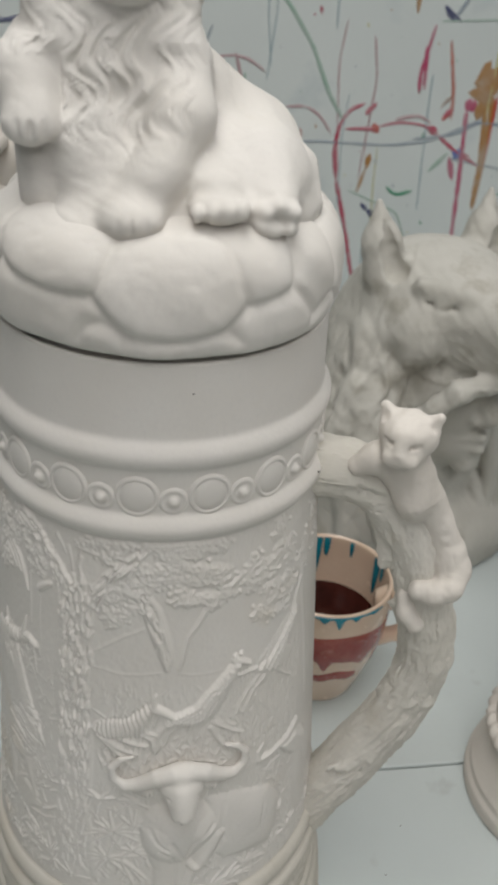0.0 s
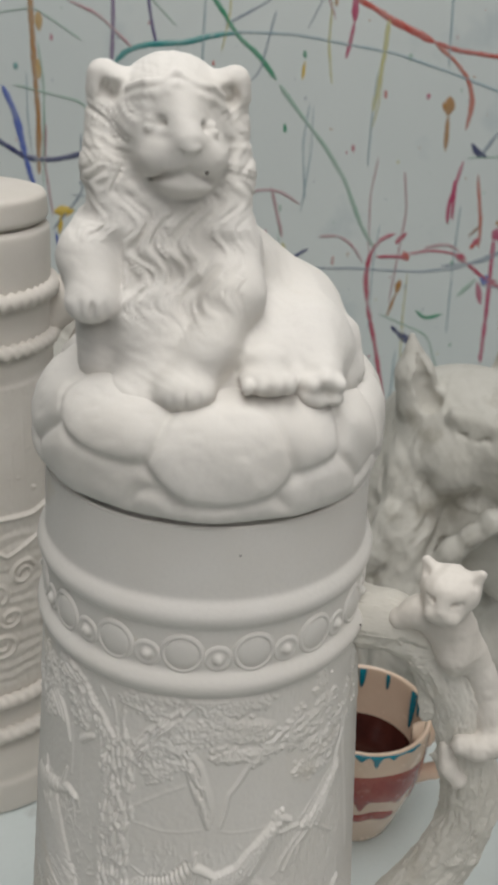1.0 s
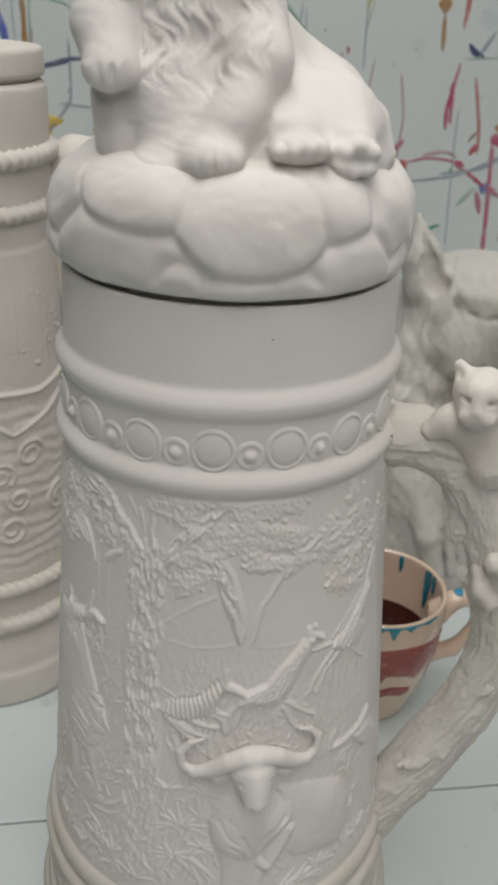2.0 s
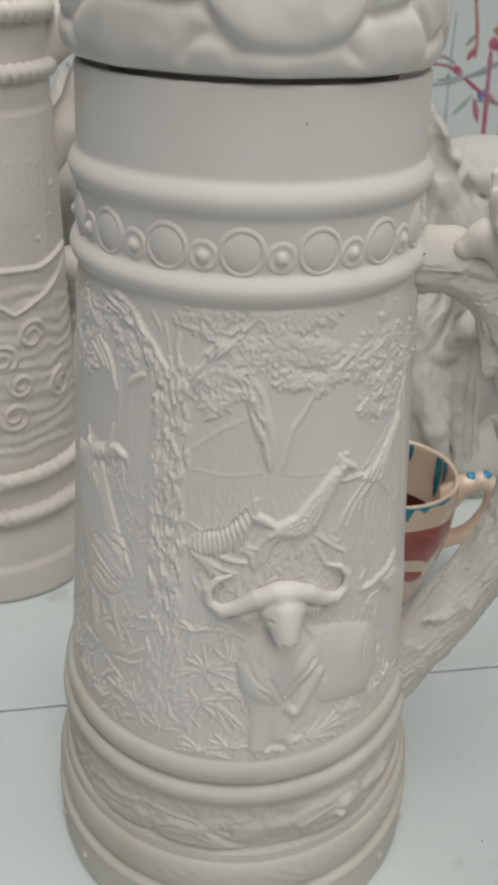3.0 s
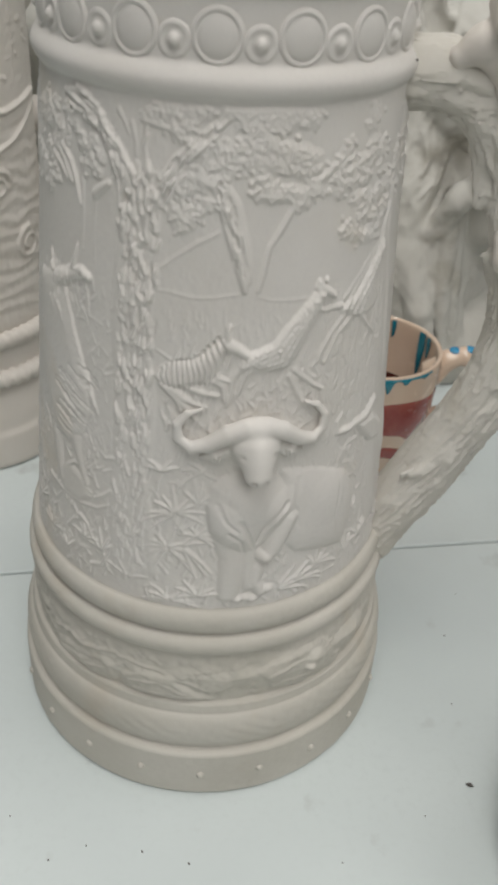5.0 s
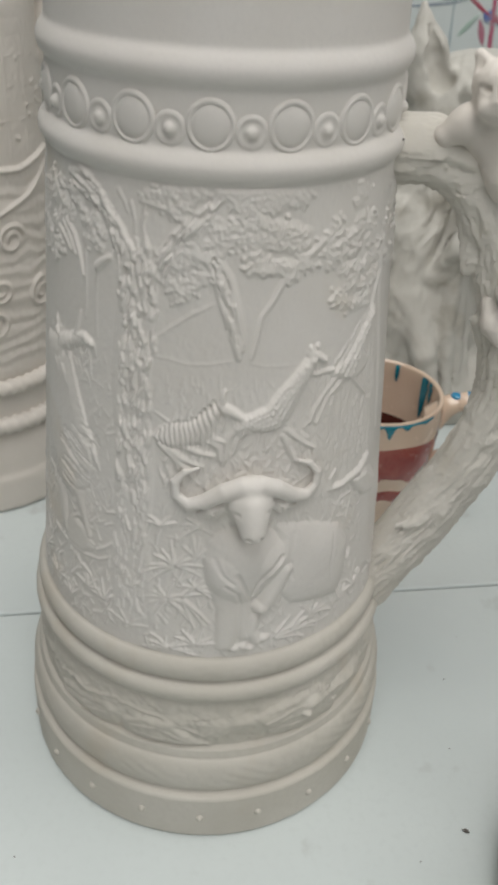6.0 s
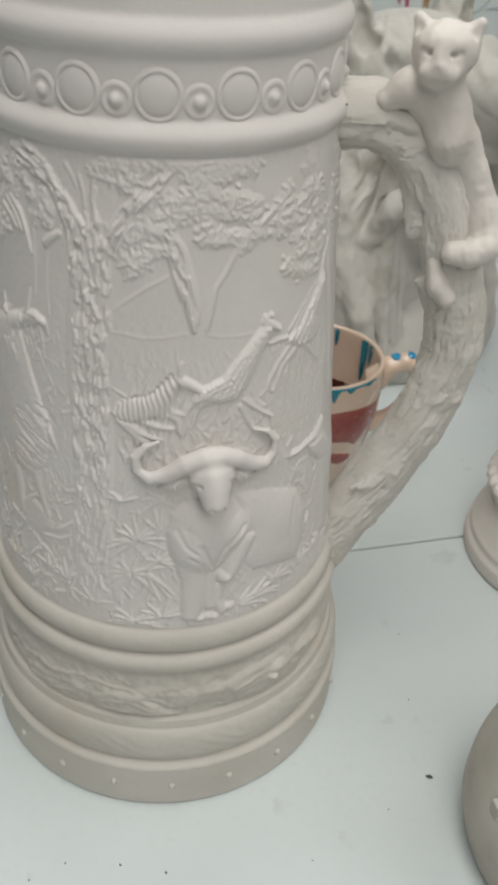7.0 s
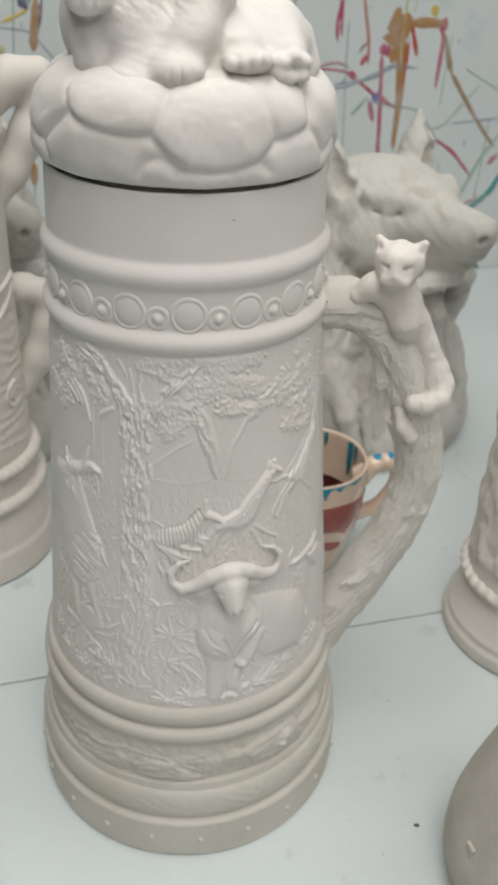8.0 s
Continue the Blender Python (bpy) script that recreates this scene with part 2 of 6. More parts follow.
tagged(box("wall_right", (3.0, -3.7, FLOOR), (3.1, WALL_Y + 0.1, CEIL), PLAIN), "unseen plain grey side wall, darkened to cut bounce", "wall", kind="structure")
tagged(box("ceiling", (-2.7, -3.7, CEIL), (3.1, WALL_Y + 0.1, CEIL + 0.1), PLAIN), "unseen plain grey ceiling over the lamps, darkened to cut bounce", "ceiling", kind="structure")


def table(y0, y1, label):
    t = thing("table", 0.2, (y0 + y1) / 2, FLOOR, label, "table", "tables along the wall")
    h, w = -FLOOR, (y1 - y0) / 2
    box("tabletop", (-1.1, -w, h - 0.035), (1.1, w, h), LAMINATE, t, 0.0012)
    for sx in (-1, 1):
        for sy in (-1, 1):
            box("leg", (sx * 1.0 - 0.02, sy * (w - 0.06) - 0.02, 0), (sx * 1.0 + 0.02, sy * (w - 0.06) + 0.02, h - 0.035), STEEL, t, 0.003)
    return t


SEAM_Y = 0.058
table(SEAM_Y + 0.0006, WALL_Y - 0.002, "white laminate work table against the splashed wall")
table(SEAM_Y - 0.60, SEAM_Y - 0.0006, "white laminate work table butted against another one")


# ---- the large stein ----
def half_round(z, r, zc, half, base, rise):
    """A half-round moulding on the radii r."""
    q = 1 - ((z - zc) / half) ** 2
    return np.where(q > 0, np.maximum(r, base + rise * np.sqrt(np.maximum(q, 0))), r)


def roll_on(z, r, zc, half, base, rise):
    """A moulding on the radii r: round below, running out softly above."""
    u = (z - zc) / half
    low = base + rise * np.sqrt(np.maximum(1 - u * u, 0))
    high = r + (base + rise - r) * (0.35 * np.sqrt(np.maximum(1 - u * u, 0)) + 0.65 * np.cos(np.clip(u / 1.25, 0, 1) * math.pi / 2) ** 2)
    return np.where((u > -1) & (u <= 0), np.maximum(r, low), np.where((u > 0) & (u < 1.25), np.maximum(r, high), r))


def stein_radius(z):
    r = np.interp(z, [0, 0.0015, 0.0235, 0.0249, 0.0256, 0.0444, 0.0448, 0.0485, 0.0495, 0.062, 0.0736, 0.094, 0.2626, 0.272, 0.287, 0.299, 0.324],
                  [0.0792, 0.08, 0.0800, 0.0792, 0.0765, 0.0745, 0.0757, 0.0750, 0.0730, 0.0738, 0.0715, 0.0692, 0.0565, 0.0558, 0.0556, 0.0548, 0.0538])
    for zc, half, base, rise in ((0.035, 0.0097, 0.0752, 0.0034), (0.0780, 0.0046, 0.0710, 0.0035), (0.0882, 0.0058, 0.0690, 0.0036)):
        r = half_round(z, r, zc, half, base, rise)
    for zc, half, base, rise in ((0.2674, 0.0045, 0.0556, 0.0032), (0.2920, 0.0047, 0.0546, 0.0031)):
        r = roll_on(z, r, zc, half, base, rise)
    return r


MM = math.pi / 180 * 63          # millimetres of arc to a degree on the drum


class Relief:
    """A height field on the drum; places are (degrees round, millimetres up), heights in millimetres."""

    def __init__(self, az, z):
        self.az, self.z = az, z
        self.h = np.zeros((len(z), len(az)))

    def near(self, a0, a1, z0, z1):
        i = slice(np.searchsorted(self.z, z0), np.searchsorted(self.z, z1))
        j = slice(np.searchsorted(self.az, a0), np.searchsorted(self.az, a1))
        zz, aa = np.meshgrid(self.z[i], self.az[j], indexing="ij")
        return (i, j), aa * MM, zz

    def stroke(self, pts, w, h, end=None, add=False, flat=1.7):
        p = np.array(pts, float)
        w2 = w if end is None else end
        m = max(w, w2) + 0.5
        s, x, z = self.near(p[:, 0].min() - m / MM, p[:, 0].max() + m / MM, p[:, 1].min() - m, p[:, 1].max() + m)
        if x.size == 0:
            return
        best = np.zeros_like(x)
        n = len(p) - 1
        for i in range(n):
            a, b = p[i] * (MM, 1), p[i + 1] * (MM, 1)
            u = b - a
            t = np.clip(((x - a[0]) * u[0] + (z - a[1]) * u[1]) / (u @ u + 1e-9), 0, 1)
            d = np.hypot(x - a[0] - t * u[0], z - a[1] - t * u[1])
            ww = w + (w2 - w) * (i + t) / n
            best = np.maximum(best, np.maximum(1 - (d / ww) ** 2, 0) ** (0.5 * flat))
        self.h[s] = self.h[s] + h * best if add else np.maximum(self.h[s], h * best)

    def blob(self, a, z, ra, rz, h, turn=0.0, add=False, flat=1.7):
        m = max(ra, rz)
        s, x, y = self.near(a - m / MM, a + m / MM, z - m, z + m)
        if x.size == 0:
            return
        x, y = x - a * MM, y - z
        c, sn = math.cos(radians(turn)), math.sin(radians(turn))
        q = np.maximum(1 - ((x * c + y * sn) / ra) ** 2 - ((y * c - x * sn) / rz) ** 2, 0) ** (0.5 * flat)
        self.h[s] = self.h[s] + h * q if add else np.maximum(self.h[s], h * q)

    def leaves(self, spots, rng, n=75, size=1.05, h=1.05):
        for a, z, ra, rz in spots:
            self.blob(a, z, ra, rz, 0.75, flat=1.0)
            for _ in range(n):
                u, v = rng.normal(0, 0.48, 2)
                r = size * rng.uniform(0.45, 1.1)
                self.blob(a + u * ra / MM, z + v * rz, r, r * rng.uniform(0.5, 1), h * rng.uniform(0.6, 1.25), rng.uniform(0, 180))

    def grass(self, a0, a1, z0, z1, n, rng, length=5.0, h=0.5, lean=55, w=0.42):
        for _ in range(n):
            a, z = rng.uniform(a0, a1), rng.uniform(z0, z1)
            t = radians(90 + rng.normal(0, lean))
            ln = length * rng.uniform(0.5, 1.2)
            bend = rng.uniform(-1, 1) * 0.25
            p = [(a + ln * k * math.cos(t + bend * k) / MM, z + ln * k * math.sin(t + bend * k)) for k in (0, 0.33, 0.66, 1)]
            self.stroke(p, w * rng.uniform(0.7, 1.4), h * rng.uniform(0.5, 1.3), 0.15)

    def plate(self, pts, h, soft):
        """A raised field inside a closed outline, with a rounded shoulder soft millimetres wide."""
        p = np.array(pts, float)
        s, x, z = self.near(p[:, 0].min(), p[:, 0].max(), p[:, 1].min(), p[:, 1].max())
        inside, d = np.zeros(x.shape, bool), np.full(x.shape, 99.0)
        for a, b in zip(p * (MM, 1), np.roll(p, -1, 0) * (MM, 1)):
            u = b - a
            t = np.clip(((x - a[0]) * u[0] + (z - a[1]) * u[1]) / (u @ u + 1e-9), 0, 1)
            d = np.minimum(d, np.hypot(x - a[0] - t * u[0], z - a[1] - t * u[1]))
            inside ^= ((a[1] > z) != (b[1] > z)) & (x < (b[0] - a[0]) * (z - a[1]) / (b[1] - a[1] + 1e-9) + a[0])
        q = np.where(inside, np.sqrt(np.maximum(1 - (1 - np.minimum(d / soft, 1)) ** 2, 0)), 0)
        self.h[s] = np.maximum(self.h[s], h * q)

    def foliage(self, spots, ra, rz, rng, n):
        """Clumps of small slanting leaves, each with its own edge, over a low bed."""
        for a, z in spots:
            self.blob(a, z, ra * 0.95, rz * 0.95, 0.65, flat=1.0)
        for a, z in spots:
            for _ in range(n):
                u, v = rng.normal(0, 0.45, 2)
                r = rng.uniform(0.75, 1.35)
                self.blob(a + u * ra / MM, z + v * rz, r, r * rng.uniform(0.45, 0.65), rng.uniform(0.75, 1.5), rng.normal(-28, 28), flat=1.4)

    def bark_along(self, line, half, n, rng):
        """Short ridges and cracks of bark running along a limb."""
        p = np.array(line, float)
        t0 = np.linspace(0, 1, len(p))
        for k in range(n):
            t, off, ln = rng.uniform(0, 0.9), rng.uniform(-1, 1) * half, rng.uniform(0.05, 0.14)
            q = np.stack([np.interp([t, t + ln / 2, min(t + ln, 1)], t0, p[:, i]) for i in (0, 1)], 1)
            d = (q[2] - q[0]) * (MM, 1)
            d = np.array((-d[1], d[0])) / (np.hypot(*d) + 1e-9) * off
            q = q + d / (MM, 1) + rng.normal(0, 0.12, (3, 2))
            if k % 2:
                self.stroke(q, 0.6, -rng.uniform(0.6, 1.2), 0.25, add=True)
            else:
                self.stroke(q, rng.uniform(0.6, 1.0), rng.uniform(1.5, 2.4), 0.3, flat=1.3)

    def fern(self, at, length, angles, rng):
        """Pointed leaves fanning out of one place and bending over."""
        a, z = at
        for t in angles:
            ln = length * 0.2 * rng.uniform(0.8, 1.15)
            t = radians(t + rng.normal(0, 4))
            p = [(a + ln * u * math.cos(t) / MM, z + ln * (u * math.sin(t) - 0.42 * abs(math.cos(t)) * u * u)) for u in (0.12, 0.4, 0.75, 1)]
            self.stroke(p, 0.8, 1.3 * rng.uniform(0.8, 1.15), 0.25, flat=1.3)


def sheet(x, y):
    """A place on the modeller's flat drawing of the relief, wrapped on the drum: (degrees round, millimetres up)."""
    x, y = (x - 390) / 300, (y - 650) / 450
    s = min(max((x + 0.0489 + 0.0512 * y + 0.0014 * y * y) / (1.1999 - 0.0702 * y + 0.0027 * y * y), -0.99), 0.99)
    turn = math.asin(s)
    turn += 0.2479 * s ** 5 - 0.019 * math.sin(2 * turn)
    low = y + (0.4043 + 0.1726 * y) * (1 - math.cos(turn)) - 0.0346 * s
    return math.degrees(turn) - 98.93, 195.54 - 82.67 * low - 13.27 * low ** 2 - 2.03 * low ** 3


def drum_relief(az, z):
    R = Relief(az, z)
    rng = np.random.default_rng(4)
    aa, zz = np.meshgrid(az, z)
    x = aa * MM
    # fine hatching of dry grass below the skyline
    R.grass(-112, -38, 150, 203, 620, rng, 4.2, 0.40, 22, 0.42)
    R.grass(-66, -38, 156, 202, 320, rng, 7.0, 0.70, 14, 0.5)
    R.grass(-112, -60, 164, 190, 230, rng, 5.5, 0.85, 30, 0.6)
    R.grass(-180, -20, 95, 150, 900, rng, 5.5, 0.75, 38, 0.6)
    R.grass(-182, -128, 140, 205, 320, rng, 5.0, 0.5, 30, 0.5)
    # skyline and hill
    R.stroke([(-115.6, 210.9), (-110.8, 210.7), (-105.4, 209.7), (-99.3, 210.2), (-92.6, 211.4)], 0.55, 0.32)
    R.stroke([(-87.2, 210.7), (-83.2, 209.3), (-77.4, 208.7), (-72.2, 208.7), (-61.5, 208.8)], 0.55, 0.28)
    R.stroke([(-114.4, 217.4), (-109.5, 221.7), (-104.3, 225.8), (-98.4, 229.1)], 0.8, 0.38)
    # the great trunk: ropes of bark, with the left limb running up and away
    for x0, wob, wd, hh in ((212, 4, 1.7, 1.5), (224, 5, 1.5, 1.1), (236, 6, 1.9, 1.6), (250, 5, 1.6, 1.3), (262, 6, 1.9, 1.8)):
        ys = (1045, 980, 900, 820, 740, 660, 580, 500, 430, 380)
        R.stroke([sheet(x0 - 6 + 7 * math.sin(y * 0.021 + x0) * wob / 6 + (x0 - 236) * 0.25 * (y > 900) + 6 * (y < 460), y) for y in ys], wd * 1.2, hh * 0.45, flat=1.4)
    R.plate([sheet(204, 1050), sheet(198, 900), sheet(204, 740), sheet(206, 560), sheet(211, 420), sheet(200, 350), sheet(245, 330), sheet(276, 350), sheet(276, 450), sheet(268, 560), sheet(262, 740), sheet(250, 900), sheet(252, 1050)], 0.55, 1.2)
    for k in range(420):
        y0, t = rng.uniform(345, 1035), rng.uniform(0, 1) ** 0.85
        lo, hi = np.interp(y0, [350, 450, 700, 900, 1050], [203, 210, 204, 196, 200]), np.interp(y0, [350, 450, 700, 900, 1050], [270, 276, 264, 256, 250])
        x0, ln, sw = lo + (hi - lo) * t, rng.uniform(9, 24), rng.normal(0, 4)
        line = [sheet(x0, y0), sheet(x0 + 0.6 * sw, y0 - ln * 0.5), sheet(x0 + sw, y0 - ln)]
        fade = np.interp(y0, [345, 800, 1035], [1.0, 0.9, 0.55])
        if k % 3 == 0:
            R.stroke(line, rng.uniform(0.5, 0.8), -rng.uniform(0.6, 1.2) * fade, 0.25, add=True)
        else:
            R.stroke(line, rng.uniform(0.8, 1.35), rng.uniform(1.3, 2.5) * fade, 0.35, flat=1.3)
    for x0 in (0, 9, 18, 27):
        R.stroke([sheet(222 + x0, 430), sheet(208 + x0, 370), sheet(190 + x0 * 0.9, 318), sheet(166 + x0 * 0.8, 272), sheet(138 + x0 * 0.7, 236), sheet(108 + x0 * 0.5, 204)], 1.3, 1.15 - 0.25 * (x0 == 9), 0.8, flat=1.4)
    R.stroke([(-148.3, 258.0), (-138.2, 254.5), (-132.3, 248.2), (-129.6, 241.9), (-128.6, 237.4)], 0.7, -0.9, 0.4, add=True)
    R.stroke([(-126.0, 246.8), (-124.7, 243.4), (-123.4, 239.9)], 1.0, 2.0, 0.4)
    for line in ([(-123.3, 255.6), (-122.2, 251.6), (-121.8, 247.2)], [(-127.7, 258.6), (-125.7, 255.7), (-124.3, 252.8)], [(-121.8, 245.7), (-120.7, 242.6), (-120.0, 239.1)], [(-119.0, 248.0), (-119.6, 244.3), (-119.0, 240.4)], [(-117.8, 259.6), (-118.7, 256.3), (-119.6, 253.5)]):
        R.stroke(line, 0.8, 0.8, 0.3)
    R.bark_along([sheet(228, 440), sheet(222, 370), sheet(202, 318), sheet(176, 272), sheet(148, 236), sheet(114, 206)], 3.4, 90, rng)
    # limb to the acacia's side, a bundle of strands
    for dx, dy in ((0, 0), (9, 8), (17, 15), (24, 24)):
        R.stroke([sheet(266 + dx * 0.7, 400 + dy * 0.3), sheet(282 + dx * 0.6, 362 + dy * 0.8), sheet(305 + dx * 0.4, 325 + dy), sheet(335 + dx * 0.3, 298 + dy * 0.7), sheet(370, 270 + dy * 0.5), sheet(402, 250 + dy * 0.3)], 1.1, 1.05, 0.6, flat=1.4)
    R.stroke([(-113.7, 238.6), (-111.6, 245.0), (-108.3, 248.4)], 0.6, -0.7, add=True)
    for line in ([(-120.0, 257.0), (-116.1, 256.3), (-112.4, 255.4), (-109.9, 253.3), (-106.1, 253.7)], [(-117.8, 259.8), (-113.4, 259.3), (-109.2, 259.1), (-105.2, 260.1)], [(-113.4, 260.7), (-110.1, 261.6)], [(-108.8, 256.3), (-105.2, 257.8), (-102.7, 259.7)], [(-118.8, 252.9), (-119.5, 249.9), (-118.7, 246.2)]):
        R.stroke(line, 1.1, 1.0, 0.4)
    R.bark_along([sheet(272, 400), sheet(292, 366), sheet(318, 336), sheet(345, 308), sheet(375, 278), sheet(402, 255)], 2.4, 60, rng)
    # acacia: flat crowns on a twisted stem
    R.foliage([(-116.8, 258.3), (-111.9, 259.4), (-107.4, 257.6), (-109.1, 254.6), (-105.2, 260.9)], 4.2, 2.4, rng, 26)
    R.foliage([(-95.5, 260.6), (-91.4, 261.3), (-87.0, 261.0), (-82.4, 260.9), (-77.6, 259.9), (-75.1, 258.9), (-91.3, 258.2), (-86.8, 257.6), (-82.2, 257.5)], 5.0, 2.6, rng, 34)
    R.foliage([(-103.9, 250.1), (-99.9, 251.8), (-95.4, 251.1), (-91.1, 252.4), (-86.6, 252.1), (-81.9, 251.3), (-77.1, 250.5), (-74.0, 249.0), (-101.2, 247.6), (-96.8, 247.5), (-90.9, 248.3), (-84.9, 247.9), (-79.3, 247.3), (-74.3, 246.0), (-88.2, 255.0)], 5.2, 3.0, rng, 34)
    R.foliage([(-109.7, 242.0), (-106.3, 244.5), (-103.3, 244.8), (-108.7, 239.4), (-105.1, 241.3), (-109.8, 234.0), (-107.5, 232.0), (-104.9, 234.2), (-108.5, 230.6), (-101.6, 237.3), (-99.6, 242.6)], 3.6, 3.0, rng, 26)
    R.foliage([(-87.7, 243.7), (-87.3, 240.3), (-84.5, 239.6), (-81.4, 239.8), (-78.1, 239.9), (-73.9, 239.5), (-71.4, 240.7), (-75.5, 237.4)], 3.8, 2.8, rng, 28)
    for line, wd, hh in (([(-103.7, 243.5), (-99.8, 241.7), (-96.7, 236.3), (-94.4, 228.7), (-92.3, 221.0), (-90.8, 212.4)], 1.7, 1.5), ([(-100.8, 243.7), (-97.2, 239.3), (-94.5, 233.2), (-91.8, 225.2), (-89.7, 216.8)], 1.4, 1.3), ([(-97.8, 242.1), (-94.7, 237.9), (-92.4, 231.6), (-90.6, 225.2)], 1.2, 1.1),
                         ([(-98.2, 237.0), (-96.2, 229.2), (-94.1, 221.9), (-91.4, 213.4)], 1.0, 1.2), ([(-64.4, 247.3), (-68.4, 244.1), (-72.9, 241.8), (-76.8, 239.4), (-79.2, 234.3), (-81.8, 229.3), (-84.5, 225.3), (-85.7, 218.3), (-87.1, 212.2)], 1.3, 0.95),
                         ([(-96.7, 243.9), (-95.3, 246.2), (-93.9, 248.5)], 1.3, 0.9), ([(-82.7, 227.8), (-85.3, 223.3), (-86.2, 215.0)], 0.7, 0.7)):
        R.stroke(line, wd, hh, wd * 0.55, flat=1.1)
    for _ in range(26):
        t = rng.uniform(0.05, 0.8)
        x0, y0 = np.interp(t, [0, 0.3, 1], [385, 405, 436]) + rng.uniform(-9, 9) * (1 - 0.6 * t), 372 + 178 * t
        R.stroke([sheet(x0, y0), sheet(x0 + 5, y0 + 14), sheet(x0 + 8, y0 + 28)], 0.4, -0.5, 0.2, add=True)
    R.plate([(-101.7, 243.7), (-96.3, 243.1), (-92.9, 237.6), (-89.7, 225.1), (-89.0, 215.1), (-90.8, 212.4), (-94.2, 223.5), (-97.2, 234.7), (-99.5, 240.0)], 1.1, 1.4)
    R.bark_along([sheet(378, 372), sheet(402, 412), sheet(418, 462), sheet(432, 545)], 1.9, 34, rng)
    # the other tree, partly round the drum
    R.foliage([(-63.9, 246.6), (-61.5, 249.0), (-62.8, 243.0), (-59.5, 244.3), (-55.5, 245.2), (-63.0, 239.8), (-58.6, 241.0), (-53.9, 241.6), (-51.8, 246.4), (-51.5, 255.1), (-50.5, 258.3), (-50.4, 250.5), (-45.9, 248.0), (-45.2, 243.0)], 3.6, 3.4, rng, 26)
    R.foliage([(-56.5, 235.3), (-51.9, 234.9), (-46.7, 235.0), (-56.5, 230.6), (-52.0, 230.4), (-47.3, 230.0), (-59.4, 226.9), (-55.5, 225.3), (-50.7, 223.7), (-46.0, 224.4), (-42.0, 230.2), (-41.5, 237.0)], 3.4, 3.4, rng, 26)
    R.leaves([(-34, 240, 4, 8), (-26, 250, 5, 7), (-22, 235, 5, 8)], rng, 60, 1.1, 1.25)
    R.stroke([(-37.6, 228.9), (-40.8, 222.8), (-42.9, 216.2)], 1.4, 1.0, 0.8)
    R.stroke([(-36, 240), (-36, 222), (-33, 200), (-31, 170)], 1.6, 0.8, 1.2)
    # left tree with hanging boughs, and a thin stem
    R.foliage([(-160.3, 254.6), (-154.3, 254.1), (-157.6, 249.8), (-151.5, 249.5), (-152.9, 244.7), (-158.6, 241.4), (-160.6, 235.7), (-154.5, 235.2), (-157.8, 231.2), (-146.1, 253.3), (-143.4, 251.5), (-147.8, 246.9)], 3.0, 3.2, rng, 24)
    R.foliage([(-140.5, 247.9), (-138.2, 245.4), (-136.4, 242.7), (-139.0, 241.1), (-134.3, 240.7), (-136.0, 248.0), (-133.5, 244.6)], 2.6, 2.6, rng, 16)
    for line in ([(-157.5, 254.3), (-154.3, 251.3), (-150.2, 248.3)], [(-151.5, 243.4), (-148.4, 240.8), (-146.1, 237.2), (-145.0, 235.2)], [(-149.6, 244.6), (-145.5, 241.1), (-143.4, 237.3), (-141.9, 232.8), (-140.9, 229.8)], [(-154.4, 241.3), (-150.3, 238.9), (-147.2, 235.6)]):
        R.stroke(line, 1.2, 1.5, 0.5)
    R.stroke([(-140.4, 236.8), (-140.0, 230.4), (-139.9, 223.7), (-140.4, 216.6)], 0.7, 0.6, 0.5)
    R.stroke([(-135.1, 236.3), (-135.4, 228.4), (-135.6, 219.9), (-135.1, 211.3)], 0.7, 0.45, 0.4)
    R.stroke([(-135.1, 234.4), (-132.6, 236.9), (-130.3, 238.4)], 1.6, 1.5, 0.9, flat=1.0)
    R.leaves([(-172, 240, 5, 7), (-180, 250, 6, 6), (-165, 250, 5, 5), (-166, 236, 4, 5)], rng, 55, 1.2, 1.1)
    # the running giraffes
    R.plate([(-93.6, 186.3), (-91.8, 189.0), (-89.2, 193.0), (-85.4, 194.6), (-81.0, 196.3), (-78.1, 198.8), (-74.8, 194.9), (-75.3, 190.5), (-78.1, 187.6), (-82.6, 186.7), (-87.4, 188.0), (-91.0, 187.4)], 1.9, 2.4)
    R.stroke([(-79.2, 192.7), (-76.0, 197.8), (-72.7, 202.3), (-70.1, 206.5), (-67.6, 210.3)], 5.0, 2.0, 1.9, flat=1.0)
    R.stroke([(-68.5, 211.5), (-65.7, 209.8), (-63.1, 207.8)], 1.7, 2.0, 0.9, flat=1.0)
    R.blob(-68.6, 213.0, 1.0, 1.3, 2.0)
    R.blob(-66.3, 213.4, 1.0, 1.1, 2.0)
    for leg in ([(-75.5, 186.3), (-72.5, 183.3), (-69.3, 180.1), (-65.6, 177.2)], [(-76.4, 184.2), (-74.8, 179.9), (-72.8, 175.0), (-68.9, 172.3), (-66.8, 169.1)], [(-91.0, 188.2), (-92.9, 185.4), (-93.5, 182.1), (-93.8, 177.0)], [(-88.7, 187.7), (-90.4, 184.0), (-91.5, 179.5)]):
        R.stroke(leg, 1.25, 1.35, 0.6, flat=1.0)
    R.plate([(-61.0, 202.0), (-57.1, 205.0), (-51.7, 206.6), (-47.6, 208.5), (-42.5, 203.2), (-43.4, 198.9), (-48.5, 197.4), (-54.9, 198.2)], 1.5, 2.0)
    R.stroke([(-51.5, 204.2), (-47.7, 209.5), (-44.0, 214.4), (-41.0, 218.8)], 3.2, 1.7, 1.6, flat=1.0)
